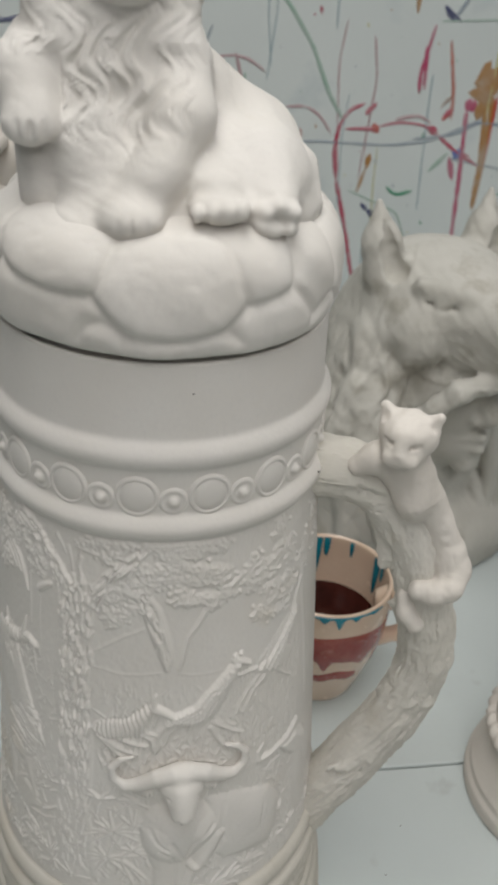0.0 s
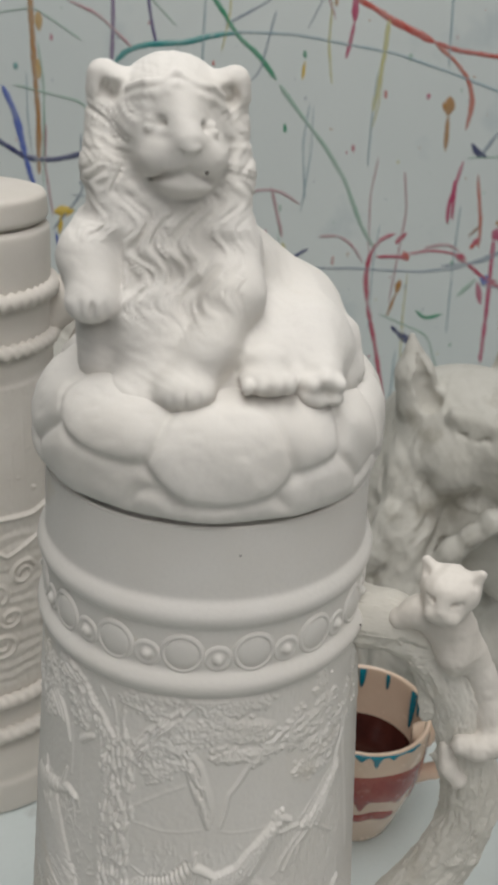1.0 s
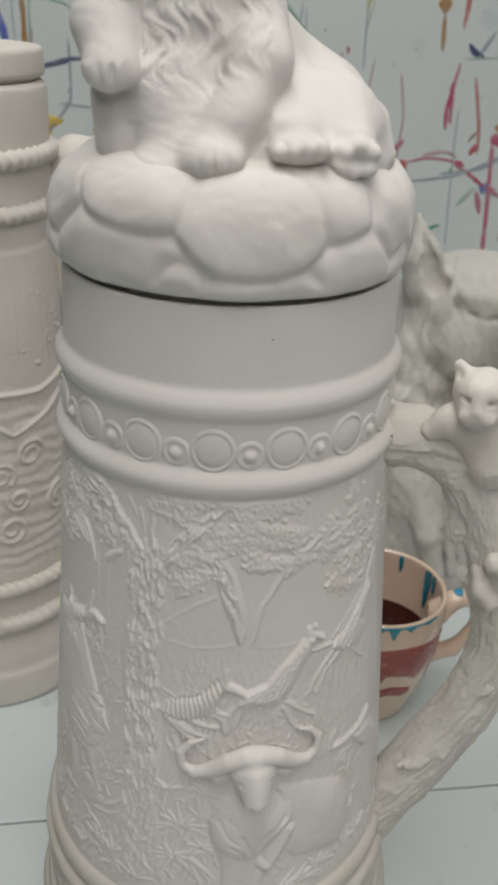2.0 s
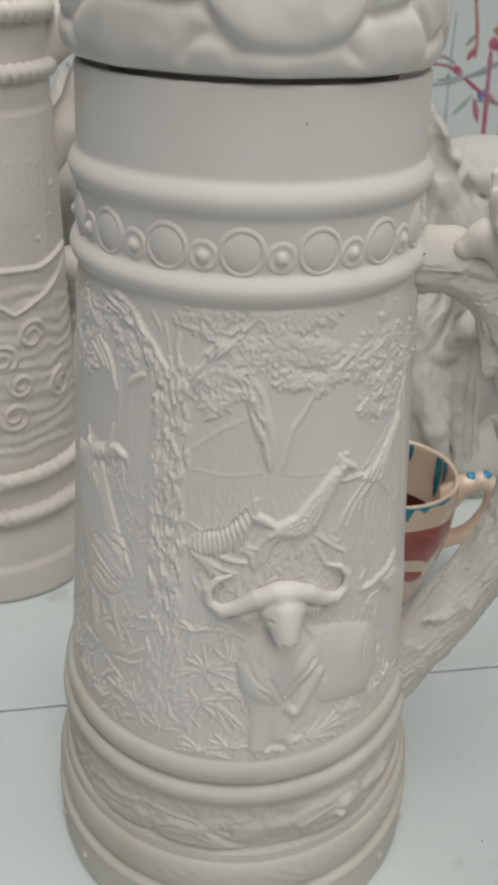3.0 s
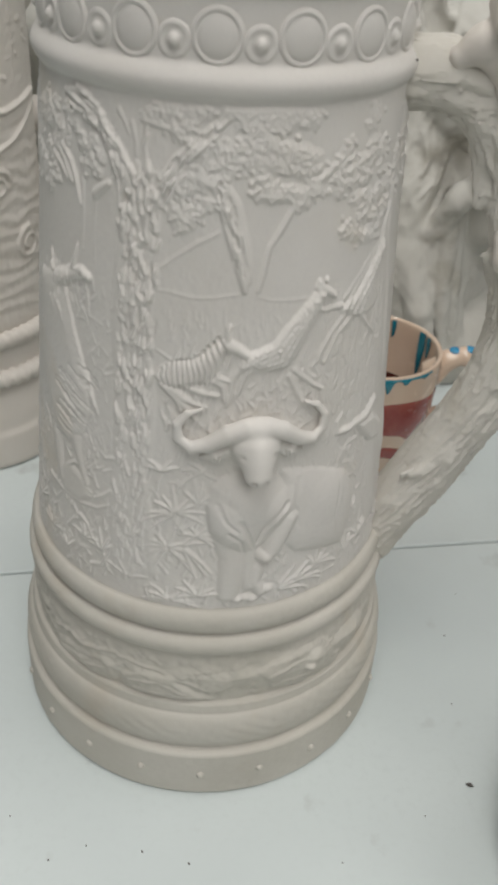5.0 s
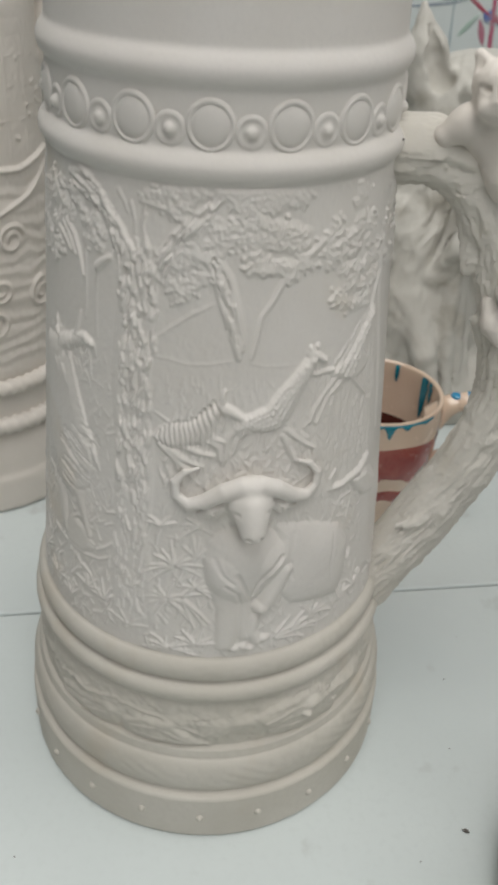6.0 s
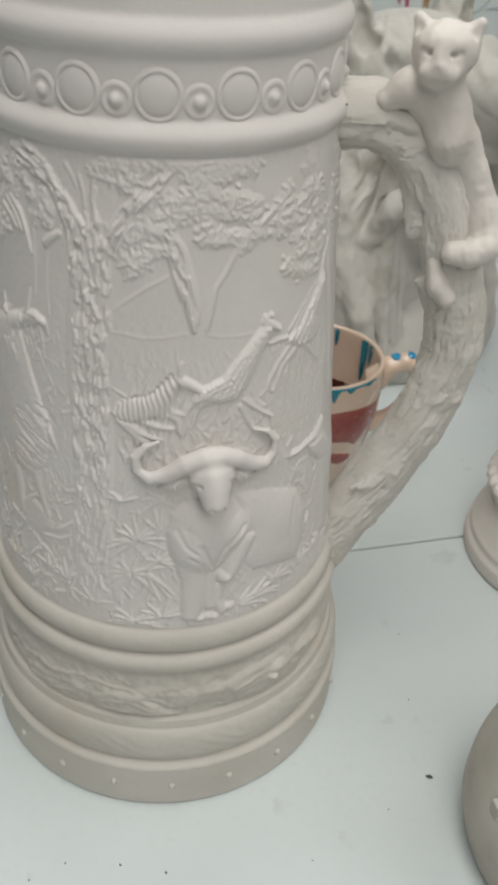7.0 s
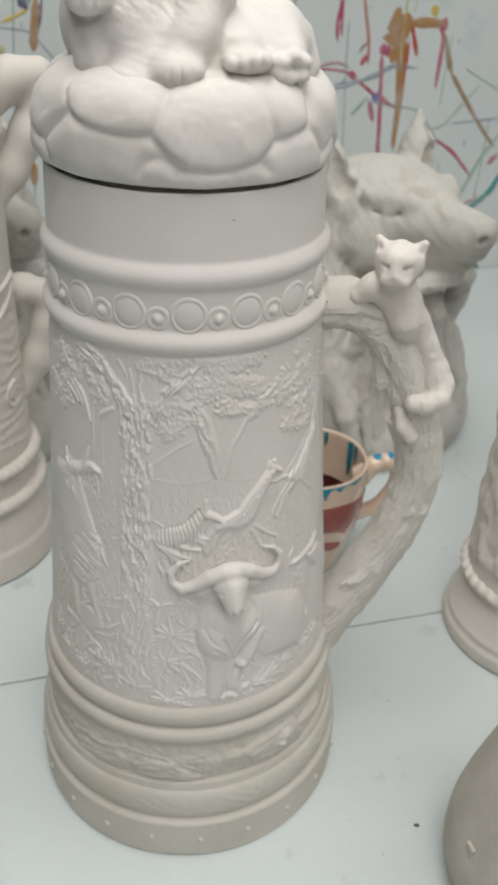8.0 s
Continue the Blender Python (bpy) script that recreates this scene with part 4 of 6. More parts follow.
quads("buffalo_head", v, f[:, ::-1], BISQUE, stein, "buffalo head with broad curled horns")

# ---- branch handle with a leopard; local x away from the axis, y towards the viewer's side, z up ----
HANDLE_AZ = -17.0
HP = [(0.050, 0.263), (0.066, 0.2640), (0.077, 0.2600), (0.0865, 0.2500), (0.0940, 0.2360), (0.0995, 0.2190), (0.1040, 0.2010), (0.1062, 0.184), (0.1040, 0.165), (0.0975, 0.146), (0.0885, 0.126), (0.078, 0.104), (0.066, 0.082)]
HR = [0.0105, 0.0095, 0.0090, 0.0088, 0.0088, 0.0092, 0.0096, 0.0098, 0.0100, 0.0102, 0.0106, 0.0112, 0.0120]


def branch():
    c = Clay((0.045, -0.026, 0.066), (0.128, 0.030, 0.300), 0.0006)
    c.chain([(x, 0, z) for x, z in HP], [q + 0.0007 for q in HR], 0.0006)
    c.chain([(0.084, 0, 0.243), (0.0840, 0.003, 0.226)], [0.005, 0.0012], 0.004)
    c.chain([(0.096, 0, 0.205), (0.0895, 0.003, 0.209)], [0.006, 0.001], 0.003)
    c.chain([(0.084, 0.009, 0.128), (0.092, 0.010, 0.131), (0.099, 0.006, 0.139)], [0.0008, 0.0013, 0.0006], 0.002)
    c.chain([(0.076, 0.011, 0.122), (0.083, 0.0105, 0.124), (0.093, 0.008, 0.132)], [0.0006, 0.0014, 0.0012], 0.002)
    hx, hz = np.array(HP).T

    def bark(x, y, z):
        ang = np.arctan2(y, x - np.interp(z, hz[::-1], hx[::-1]))
        level = np.clip((z - 0.250) / 0.006, 0, 1)
        u = np.where(level > 0.5, y * 900 + z * 500, ang * 10 + z * 120)
        w_ = np.where(level > 0.5, x * 190, z * 190 + 6)
        u = u + 1.0 * lattice(w_ * 0.3, u * 0.3, 21)
        ridge = (0.5 - np.abs(lattice(u * 0.8, w_ * 0.55, 23))) + 0.6 * (0.5 - np.abs(lattice(u * 1.9, w_ * 1.6, 24)))
        deep = np.clip(lattice(z * 22, ang * 0.9 + x * 20, 22) + 0.75, 0.25, 1)
        return -0.0014 * ridge * deep + 0.0008 * lattice(ang * 1.4, z * 55, 27) + 0.0002 * lattice(u * 1.3, w_ * 2.2, 25)
    c.shift(bark)
    return c.skin()


def leopard():
    c = Clay((0.055, -0.024, 0.190), (0.132, 0.034, 0.300), 0.00055)
    # long smooth body down the outside of the branch
    c.chain([(0.0870, 0.004, 0.2690), (0.0945, 0.003, 0.2590), (0.1005, 0.002, 0.2480), (0.1050, 0.002, 0.2370), (0.1075, 0.002, 0.2290)], [0.0080, 0.0064, 0.0058, 0.0060, 0.0062], 0.0006)
    c.ball((0.1070, 0.003, 0.2310), (0.0062, 0.0064, 0.0088), 0.004)
    # hind leg folded across the branch, the paw in front, the other paw hanging lower
    c.chain([(0.1105, 0.005, 0.2290), (0.1085, 0.0105, 0.2255), (0.1030, 0.0120, 0.2235), (0.0975, 0.0115, 0.2235)], [0.0050, 0.0041, 0.0036, 0.0038], 0.003)
    c.chain([(0.0935, 0.007, 0.2170), (0.0950, 0.010, 0.2110), (0.0985, 0.0105, 0.2070)], [0.0030, 0.0032, 0.0034], 0.002)
    # fore leg along the branch towards the drum, chest running down between
    c.chain([(0.0835, 0.006, 0.2700), (0.0760, 0.0085, 0.2745), (0.0700, 0.0080, 0.2705)], [0.0058, 0.0048, 0.0036], 0.004)
    c.chain([(0.0880, 0.007, 0.2680), (0.0895, 0.0095, 0.2600), (0.0905, 0.0085, 0.2545)], [0.0064, 0.0046, 0.0028], 0.006)
    # neck and head looking at the viewer
    hc = np.array((0.0846, 0.0098, 0.2852))
    c.rod((0.0850, 0.004, 0.270), hc, 0.0080, 0.0076, 0.003)
    turn = np.array([[0.97, -0.24, 0], [0.24, 0.97, 0], [0, 0, 1]])

    def at(x, y, z):
        return hc + np.array((0.97 * x - 0.24 * y, 0.24 * x + 0.97 * y, z))
    c.ball(at(0, 0, 0.0008), (0.0100, 0.0088, 0.0080), 0.002, turn)
    c.ball(at(0, 0.0062, -0.0040), (0.0058, 0.0054, 0.0050), 0.004, turn)
    c.ball(at(0, 0.0052, 0.0032), (0.0062, 0.0046, 0.0036), 0.003, turn)
    c.rod(at(0, 0.0078, 0.0030), at(0, 0.0104, -0.0016), 0.0020, 0.0016, 0.003)
    c.ball(at(0, 0.0112, -0.0018), (0.0017, 0.0010, 0.0011), 0.0008, turn)
    for s in (-1, 1):
        c.rod(at(s * 0.0068, -0.001, 0.0050), at(s * 0.0090, -0.001, 0.0082), 0.0032, 0.0018, 0.0018)
        c.ball(at(s * 0.0086, 0.0022, 0.0066), (0.0017, 0.0014, 0.0024), 0.0008, turn, cut=True)
        c.rod(at(s * 0.0030, 0.0092, 0.0008), at(s * 0.0056, 0.0080, 0.0012), 0.0008, 0.0007, 0.0010, cut=True)
        c.ball(at(s * 0.0043, 0.0070, 0.0011), (0.0012, 0.0012, 0.0008), 0.0003, turn)
        c.ball(at(s * 0.0026, 0.0094, -0.0045), (0.0028, 0.0020, 0.0022), 0.0020, turn)
    c.rod(at(-0.0034, 0.0110, -0.0064), at(0.0034, 0.0110, -0.0064), 0.0004, None, 0.0004, cut=True)
    c.rod(at(0, 0.0125, -0.0028), at(0, 0.0122, -0.0062), 0.00035, None, 0.0004, cut=True)
    c.shift(lambda x, y, z: 0.00025 * lattice(x * 300 + y * 200, z * 160, 33) - 0.0003 * (z < 0.262) * (0.5 - np.abs(lattice(x * 700 + y * 350 + z * 260, z * 240, 34))) + 0.00012 * lattice(x * 700, z * 500, 31) + 0.00008 * lattice(y * 900, z * 700, 32))
    return c.skin()


def place_side(v):
    """From the handle's own axes into the stein's: y runs clockwise, towards the viewer."""
    a = radians(HANDLE_AZ)
    return np.stack([v[:, 0] * math.cos(a) + v[:, 1] * math.sin(a), v[:, 0] * math.sin(a) - v[:, 1] * math.cos(a), v[:, 2]], 1)


v, f = branch()
handle = quads("handle", place_side(v), f[:, ::-1], BISQUE_AGED, stein, "handle shaped as a bark-covered branch")
v, f = leopard()
quads("leopard_figure", place_side(v), f[:, ::-1], BISQUE_WARM, handle, "small leopard draped over the branch")

# ---- the lid with boulders and a seated lion ----
lid = thing("stein_lid", 0, 0, 0.324, "white bisque stein lid of boulders with a seated lion", "lid")


ROCKS = [(-91, 344.0, 20.5, 15.5, -4, 5.0), (-128, 352, 21, 13.0, -8, 4.4), (-137, 330, 29, 12.5, -5, 3.0), (-112, 326, 8, 7, -25, 2.8), (-87, 319.5, 30, 10, 3, 2.8), (-58, 328, 15, 10.5, 4, 3.0),
         (-63, 350, 12, 12, 30, 4.0), (-40, 343, 11, 15, 0, 4.0), (-166, 344, 18, 15, 8, 3.6), (-172, 328, 16, 9, 0, 2.6), (-16, 338, 15, 15, 5, 3.4), (10, 345, 16, 12, 0, 4.0), (40, 337, 19, 14, 10, 3.6),
         (72, 341, 20, 15, -8, 4.0), (106, 336, 19, 14, 6, 3.6), (138, 343, 18, 15, 0, 3.8), (168, 334, 15, 12, -6, 3.4), (22, 328, 15, 8, 0, 2.6), (90, 326, 17, 8, 0, 2.4), (-34, 326, 13, 7, 0, 2.4)]


def boulders():
    """A low dome with rounded boulders swelling out of its side."""
    c = Clay((-0.066, -0.066, 0.320), (0.066, 0.066, 0.368), 0.0008)
    x, y, z = np.meshgrid(*c.ax, indexing="ij")
    r = np.hypot(x, y)
    up_ = np.maximum(z - 0.330, 0) / 0.0285
    d = ((r / 0.0532) ** 3.4 + up_ ** 3.4 + 1e-9) ** (1 / 3.4) * 0.0440 - 0.0440
    az = np.degrees(np.arctan2(y, x))
    wob = 0.04 * lattice(az / 9, z * 160, 44)
    first, second, rise = np.full(d.shape, 9.0), np.full(d.shape, 9.0), np.zeros(d.shape)
    for a, zc, hw, hh, tl, up in ROCKS:
        u = ((az - a + 180) % 360 - 180) * math.pi / 180 * 56
        w_ = z * 1000 - zc + np.maximum(0.0505 - r, 0) * 900
        cc, sn = math.cos(radians(tl)), math.sin(radians(tl))
        e = np.hypot((u * cc + w_ * sn) / hw, (w_ * cc - u * sn) / hh) + wob
        if up >= 4.4:
            e = 1 + (e - 1) * 2.6      # the large round stones lie over the others
        best = e < first
        second = np.where(best, first, np.minimum(second, e))
        rise = np.where(best, up, rise)
        first = np.where(best, e, first)
    # packed stones with narrow joints
    joint = np.exp(-(np.maximum(second - first, 0) / 0.17) ** 1.3)
    top = np.clip((0.3585 - z) / 0.009, 0, 1) * np.clip((z - 0.3250) / 0.003, 0, 1)
    round_ = np.clip(first, 0, 1.3)
    swell = (0.0044 + 0.00035 * (rise - 3.4) * (1 - joint) - 0.0009 * round_ ** 3 - 0.0020 * joint * top)
    for ax in (0, 1, 2, 0, 1, 2):
        swell = (np.roll(swell, 1, ax) + 2 * swell + np.roll(swell, -1, ax)) / 4
    d = d + 0.0020 * np.clip((0.3300 - z) / 0.0070, 0, 1) ** 2
    c.d = ((d - swell * 0.85) * 0.8).astype(np.float32)
    c.shift(lambda x, y, z: 0.0007 * lattice(x * 70 + z * 60, y * 70 + z * 40, 41) + 0.00012 * lattice(x * 400, z * 400 + y * 300, 42))
    k = 0.0016
    e = (0.3228 - z).astype(np.float32)
    q = np.clip(0.5 + 0.5 * (e - c.d) / k, 0, 1)
    c.d = c.d * (1 - q) + e * q + k * q * (1 - q)
    return c.skin()


def lion():
    c = Clay((-0.058, -0.054, 0.342), (0.064, 0.058, 0.446), 0.00062)
    # body: haunch, back and chest, and the mound that it sits on
    c.ball((0.013, 0.012, 0.365), (0.030, 0.024, 0.021), 0.006, -15)
    c.ball((0.026, -0.006, 0.359), (0.018, 0.021, 0.017), 0.008, 20)
    c.ball((0.001, 0.006, 0.376), (0.021, 0.022, 0.021), 0.008)
    c.ball((-0.012, -0.004, 0.384), (0.019, 0.016, 0.024), 0.006)
    c.ball((-0.028, 0.012, 0.368), (0.015, 0.020, 0.022), 0.006)
    c.ball((0.010, -0.020, 0.3545), (0.032, 0.019, 0.0115), 0.008)
    c.ball((-0.016, -0.030, 0.352), (0.018, 0.014, 0.0085), 0.008)
    # raised fore leg with its paw on the stump
    c.chain([(-0.0335, -0.006, 0.393), (-0.0375, -0.015, 0.388), (-0.0365, -0.022, 0.3800)], [0.0095, 0.0088, 0.0076], 0.004)
    c.ball((-0.0360, -0.0255, 0.3768), (0.0076, 0.0062, 0.0052), 0.003)
    c.chain([(-0.0340, -0.0120, 0.374), (-0.0310, -0.0150, 0.358)], [0.0085, 0.0105], 0.003)
    for k in range(3):
        c.rod((-0.0396 + 0.0036 * k, -0.0310, 0.3782), (-0.0396 + 0.0036 * k, -0.0310, 0.3722), 0.0007, 0.0009, 0.0012, cut=True)
    # upright fore leg and paw
    c.chain([(0.002, -0.012, 0.392), (0.003, -0.024, 0.379), (-0.003, -0.0330, 0.3680), (-0.0100, -0.0375, 0.3590)], [0.0100, 0.0082, 0.0066, 0.0060], 0.006)
    c.chain([(-0.017, -0.012, 0.384), (-0.018, -0.019, 0.370), (-0.018, -0.025, 0.356)], [0.0120, 0.0112, 0.0110], 0.006)
    c.ball((-0.0108, -0.0430, 0.3572), (0.0078, 0.0058, 0.0044), 0.004)
    for k in range(3):
        c.rod((-0.0148 + 0.0038 * k, -0.0482, 0.3604), (-0.0148 + 0.0038 * k, -0.0488, 0.3540), 0.0006, 0.0008, 0.0012, cut=True)
    # hind paws
    c.chain([(0.012, -0.010, 0.366), (0.014, -0.026, 0.3620), (0.0130, -0.0350, 0.3622)], [0.012, 0.0085, 0.0056], 0.006)
    c.ball((0.0120, -0.0400, 0.3600), (0.0080, 0.0056, 0.0042), 0.002)
    for k in range(4):
        c.ball((0.0062 + 0.0038 * k, -0.0440, 0.3596 + 0.0004 * k), (0.0021, 0.0030, 0.0026), 0.0010)
    c.chain([(0.026, -0.018, 0.366), (0.0285, -0.034, 0.3600)], [0.0105, 0.0066], 0.007)
    for k, (dx, dz) in enumerate(((-0.0036, 0.0004), (0.0, 0.0020), (0.0036, 0.0004), (0.0030, -0.0038), (-0.0012, -0.0044), (-0.0040, -0.0034))):
        c.ball((0.0285 + 1.05 * dx, -0.0400, 0.3592 + 1.05 * dz), (0.0027, 0.0036, 0.0025), 0.0018)
    c.chain([(0.032, 0.008, 0.362), (0.039, -0.008, 0.363), (0.042, -0.016, 0.355)], [0.008, 0.0056, 0.0036], 0.003)
    # mane: crown, curtains beside the face, bib
    c.ball((-0.0155, 0.004, 0.410), (0.0205, 0.019, 0.026), 0.004)
    c.ball((-0.0130, -0.009, 0.393), (0.0185, 0.014, 0.022), 0.005)
    c.chain([(-0.0318, -0.004, 0.429), (-0.0322, -0.008, 0.412), (-0.0290, -0.013, 0.397)], [0.0056, 0.0068, 0.0072], 0.004)
    c.chain([(0.0010, -0.004, 0.429), (0.0022, -0.008, 0.411), (0.0010, -0.013, 0.397)], [0.0056, 0.0066, 0.0070], 0.004)

    def locks(x, y, z):
        side_ = np.where(x < -0.0155, -1, 1)
        u = (x + 0.0155) * 520 + side_ * (0.43 - z) * 90 + 1.3 * np.sin(z * 420 + 2.5 * lattice(x * 120, z * 60, 51)) + 0.9 * lattice(x * 90, z * 130, 59)
        strand = (0.5 - np.abs(lattice(u, z * 95 + y * 60, 55))) + 0.6 * (0.5 - np.abs(lattice(u * 2.0, z * 170, 52)))
        face = ((x + 0.0140) / 0.0135) ** 2 + ((z - 0.4205) / 0.0170) ** 2
        reach = np.clip((z - 0.368) / 0.014, 0, 1) * np.clip((face - 0.95) * 3, 0, 1) * np.clip(1.25 - np.abs(x + 0.0150) / 0.030, 0, 1) * np.where(y < 0.012, 1, 0.4)
        reach = reach * np.where((x > 0.006) & (z < 0.392), 0.15, 1) * np.where((x < -0.028) & (z < 0.394), 0.1, 1)
        return -0.0013 * strand * reach
    c.shift(locks)
    # skull and face
    c.ball((-0.0142, -0.0065, 0.4242), (0.0166, 0.0148, 0.0150), 0.003)
    c.ball((-0.0142, 0.000, 0.4275), (0.0162, 0.0150, 0.0148), 0.003)
    c.ball((-0.0132, -0.0105, 0.4190), (0.0136, 0.0132, 0.0150), 0.004)
    c.ball((-0.0115, -0.0165, 0.4150), (0.0096, 0.0104, 0.0086), 0.004)
    c.rod((-0.0134, -0.0180, 0.4310), (-0.0106, -0.0262, 0.4215), 0.0050, 0.0040, 0.006)
    c.ball((-0.0102, -0.0292, 0.4198), (0.0030, 0.0014, 0.0012), 0.0008)
    for s in (-1, 1):
        e = (-0.0122 + s * 0.0064, -0.0226, 0.4252 - 0.0004 * s)
        c.ball((e[0] + s * 0.0004, e[1] - 0.0012, e[2] - 0.0003), (0.0032, 0.0016, 0.0010), 0.0016, cut=True)
        c.ball((e[0], e[1] + 0.0022, e[2] + 0.0002), (0.0030, 0.0020, 0.0011), 0.0008)
        c.rod((e[0] - 0.0028, e[1] + 0.0008, e[2] - 0.0016), (e[0] + 0.0028, e[1] + 0.0008, e[2] - 0.0014), 0.0006, None, 0.0010)
        c.ball((-0.0110 + s * 0.0050, -0.0212, 0.4164), (0.0056, 0.0044, 0.0036), 0.0060)
        c.ball((-0.0102 + s * 0.0026, -0.0296, 0.4188), (0.0009, 0.0009, 0.0006), 0.0006, cut=True)
    c.ball((-0.0110, -0.0215, 0.4096), (0.0074, 0.0058, 0.0032), 0.0020)
    c.chain([(-0.0205, -0.0195, 0.4108), (-0.0165, -0.0256, 0.4124), (-0.0104, -0.0282, 0.4138), (-0.0055, -0.0256, 0.4120), (-0.0015, -0.0195, 0.4088)], [0.0008, 0.0009, 0.0009, 0.0009, 0.0008], 0.0012, cut=True)
    c.rod((-0.0101, -0.0308, 0.4184), (-0.0103, -0.0298, 0.4136), 0.0005, None, 0.0007, cut=True)
    # hair swept back from the brow and down the cheeks

    def fringe(x, y, z):
        q = ((x + 0.0125) / 0.0122) ** 2 + ((z - 0.4175) / 0.0150) ** 2
        reach = np.clip((q - 0.95) * 2.6, 0, 1) * np.clip((z - 0.400) / 0.008, 0, 1)
        swirl = np.arctan2(z - 0.4175, x + 0.0135)
        u = swirl * 9 + 1.2 * lattice(x * 150, z * 150, 56) + 90 * np.hypot(x + 0.0135, z - 0.4175)
        reach = reach * np.where(z > 0.4335, 0.35, 1)
        return -(0.0007 * (0.5 - np.abs(lattice(u * 1.1, z * 60 + x * 40, 57))) + 0.0005 * (0.5 - np.abs(lattice(u * 2.2, z * 110, 58)))) * reach
    c.shift(fringe)
    for dz, rr in ((0.0, 0.0015), (0.0030, 0.0012)):
        c.chain([(-0.0262, -0.0128, 0.4300 + dz), (-0.0215, -0.0176, 0.4322 + 0.8 * dz), (-0.0165, -0.0204 + 0.6 * dz, 0.4316 + dz), (-0.0135, -0.0206 + 0.6 * dz, 0.4340 + dz), (-0.0090, -0.0200 + 0.6 * dz, 0.4316 + dz), (-0.0045, -0.0172, 0.4312 + dz), (-0.0005, -0.0128, 0.4286 + dz)], rr, 0.0010)
    for s in (-1, 1):
        ex = -0.0152 + s * 0.0172
        c.chain([(ex - s * 0.004, -0.0030, 0.4300), (ex, -0.0050, 0.4340), (ex + s * 0.0014, -0.0055, 0.4362)], [0.0058, 0.0048, 0.0026], 0.004)
        c.ball((ex - s * 0.0008, -0.0100, 0.4318), (0.0028, 0.0030, 0.0030), 0.0020, cut=True)
        for k in range(3):
            c.rod((ex - s * (0.0026 - 0.0010 * k), -0.0078, 0.4310 + 0.0006 * k), (ex - s * (0.0036 - 0.0012 * k), -0.0096, 0.4352), 0.0005, 0.0003, 0.0008)
    c.shift(lambda x, y, z: 0.00012 * lattice(x * 500 + y * 300, z * 600, 53) + 0.0006 * lattice(x * 110 + y * 60, z * 120, 54) * (z < 0.398))
    return c.skin()


lid.location = (0, 0, 0)
v, f = boulders()
quads("boulder_base", v, f[:, ::-1], BISQUE, lid, "smooth boulders packed round the lid")
v, f = lion()
quads("lion_figure", v, f[:, ::-1], BISQUE, lid, "seated lion with a wavy mane and one raised paw")


def kiln_speck(x, y, z, size, parent):
    bm = bmesh.new()
    bmesh.ops.create_icosphere(bm, subdivisions=1, radius=size)
    ob = part("kiln_speck", bm, CRUMB, parent, "tiny dark kiln speck")
    ob.location = (x, y, z)


for x, y, z, size in ((-0.0056, -0.0281, 0.4138, 0.0006), (-0.0170, -0.0212, 0.4300, 0.0004), (-0.0090, -0.0178, 0.4352, 0.00045)):
    kiln_speck(x, y, z, size, lid)
for a_, z_, r_ in ((-31, 0.2695, 0.0590), (-84, 0.3120, 0.0541)):
    q_ = on_drum(a_, r_, z_)
    kiln_speck(q_.x, q_.y, q_.z, 0.0004, stein)


# ---- paint splashed on the wall ----
def ribbon(pts, width, rng, wob=0.22):
    """A run of thick paint along a line on the wall; returns vertices and quads."""
    p = np.array(pts, float)
    d = np.concatenate([[0], np.cumsum(np.hypot(*np.diff(p, axis=0).T))])
    n = max(6, int(d[-1] / 0.004))
    t = np.linspace(0, d[-1], n)
    x, z = np.interp(t, d, p[:, 0]), np.interp(t, d, p[:, 1])
    for _ in range(3):
        x[1:-1], z[1:-1] = (x[:-2] + 2 * x[1:-1] + x[2:]) / 4, (z[:-2] + 2 * z[1:-1] + z[2:]) / 4
    tx, tz = np.gradient(x), np.gradient(z)
    ln = np.hypot(tx, tz) + 1e-9
    nx, nz = -tz / ln, tx / ln
    taper = np.minimum(1, np.sqrt(np.minimum(np.arange(n), np.arange(n)[::-1]) / 2.0 + 0.04))
    w = width / 2 * taper * (1 + wob * np.convolve(rng.uniform(-1, 1, n + 4), np.ones(5) / 2.2, "valid"))
    cols = []
    for k, lift in ((-1.0, -0.0002), (-0.6, 0.0007), (0.0, 0.0011), (0.6, 0.0007), (1.0, -0.0002)):
        off = k * w * (1 + 0.12 * rng.uniform(-1, 1, n))
        cols.append(np.stack([x + nx * off, np.full(n, WALL_Y - lift), z + nz * off], 1))
    v = np.stack(cols, 1).reshape(-1, 3)
    i, j = np.meshgrid(np.arange(n - 1), np.arange(4), indexing="ij")
    f = np.stack([i * 5 + j, i * 5 + j + 1, (i + 1) * 5 + j + 1, (i + 1) * 5 + j], 2).reshape(-1, 4)
    return v, f


SPLASH = np.random.default_rng(77)


def streak(color, mm, *pts):
    v, f = ribbon(pts, mm / 1000, SPLASH)
    quads("paint_streak", v, f, PAINTS[color], wall_back, color + " paint run")


streak("purple", 4.2, (-0.053, 0.483), (-0.053, 0.449), (-0.055, 0.419))
streak("plum", 3.6, (-0.021, 0.484), (-0.017, 0.456), (-0.012, 0.437))
streak("teal", 5.4, (-0.052, 0.419), (-0.040, 0.431), (-0.020, 0.437), (0.016, 0.440), (0.035, 0.446), (0.054, 0.450), (0.068, 0.451))
streak("green", 4.8, (0.038, 0.485), (0.054, 0.465), (0.065, 0.449), (0.088, 0.432), (0.106, 0.411))
streak("mint", 4.2, (0.109, 0.407), (0.131, 0.382), (0.160, 0.351), (0.184, 0.318), (0.206, 0.272), (0.223, 0.248))
streak("sky", 2.4, (0.057, 0.452), (0.120, 0.453), (0.223, 0.441), (0.283, 0.426), (0.345, 0.408))
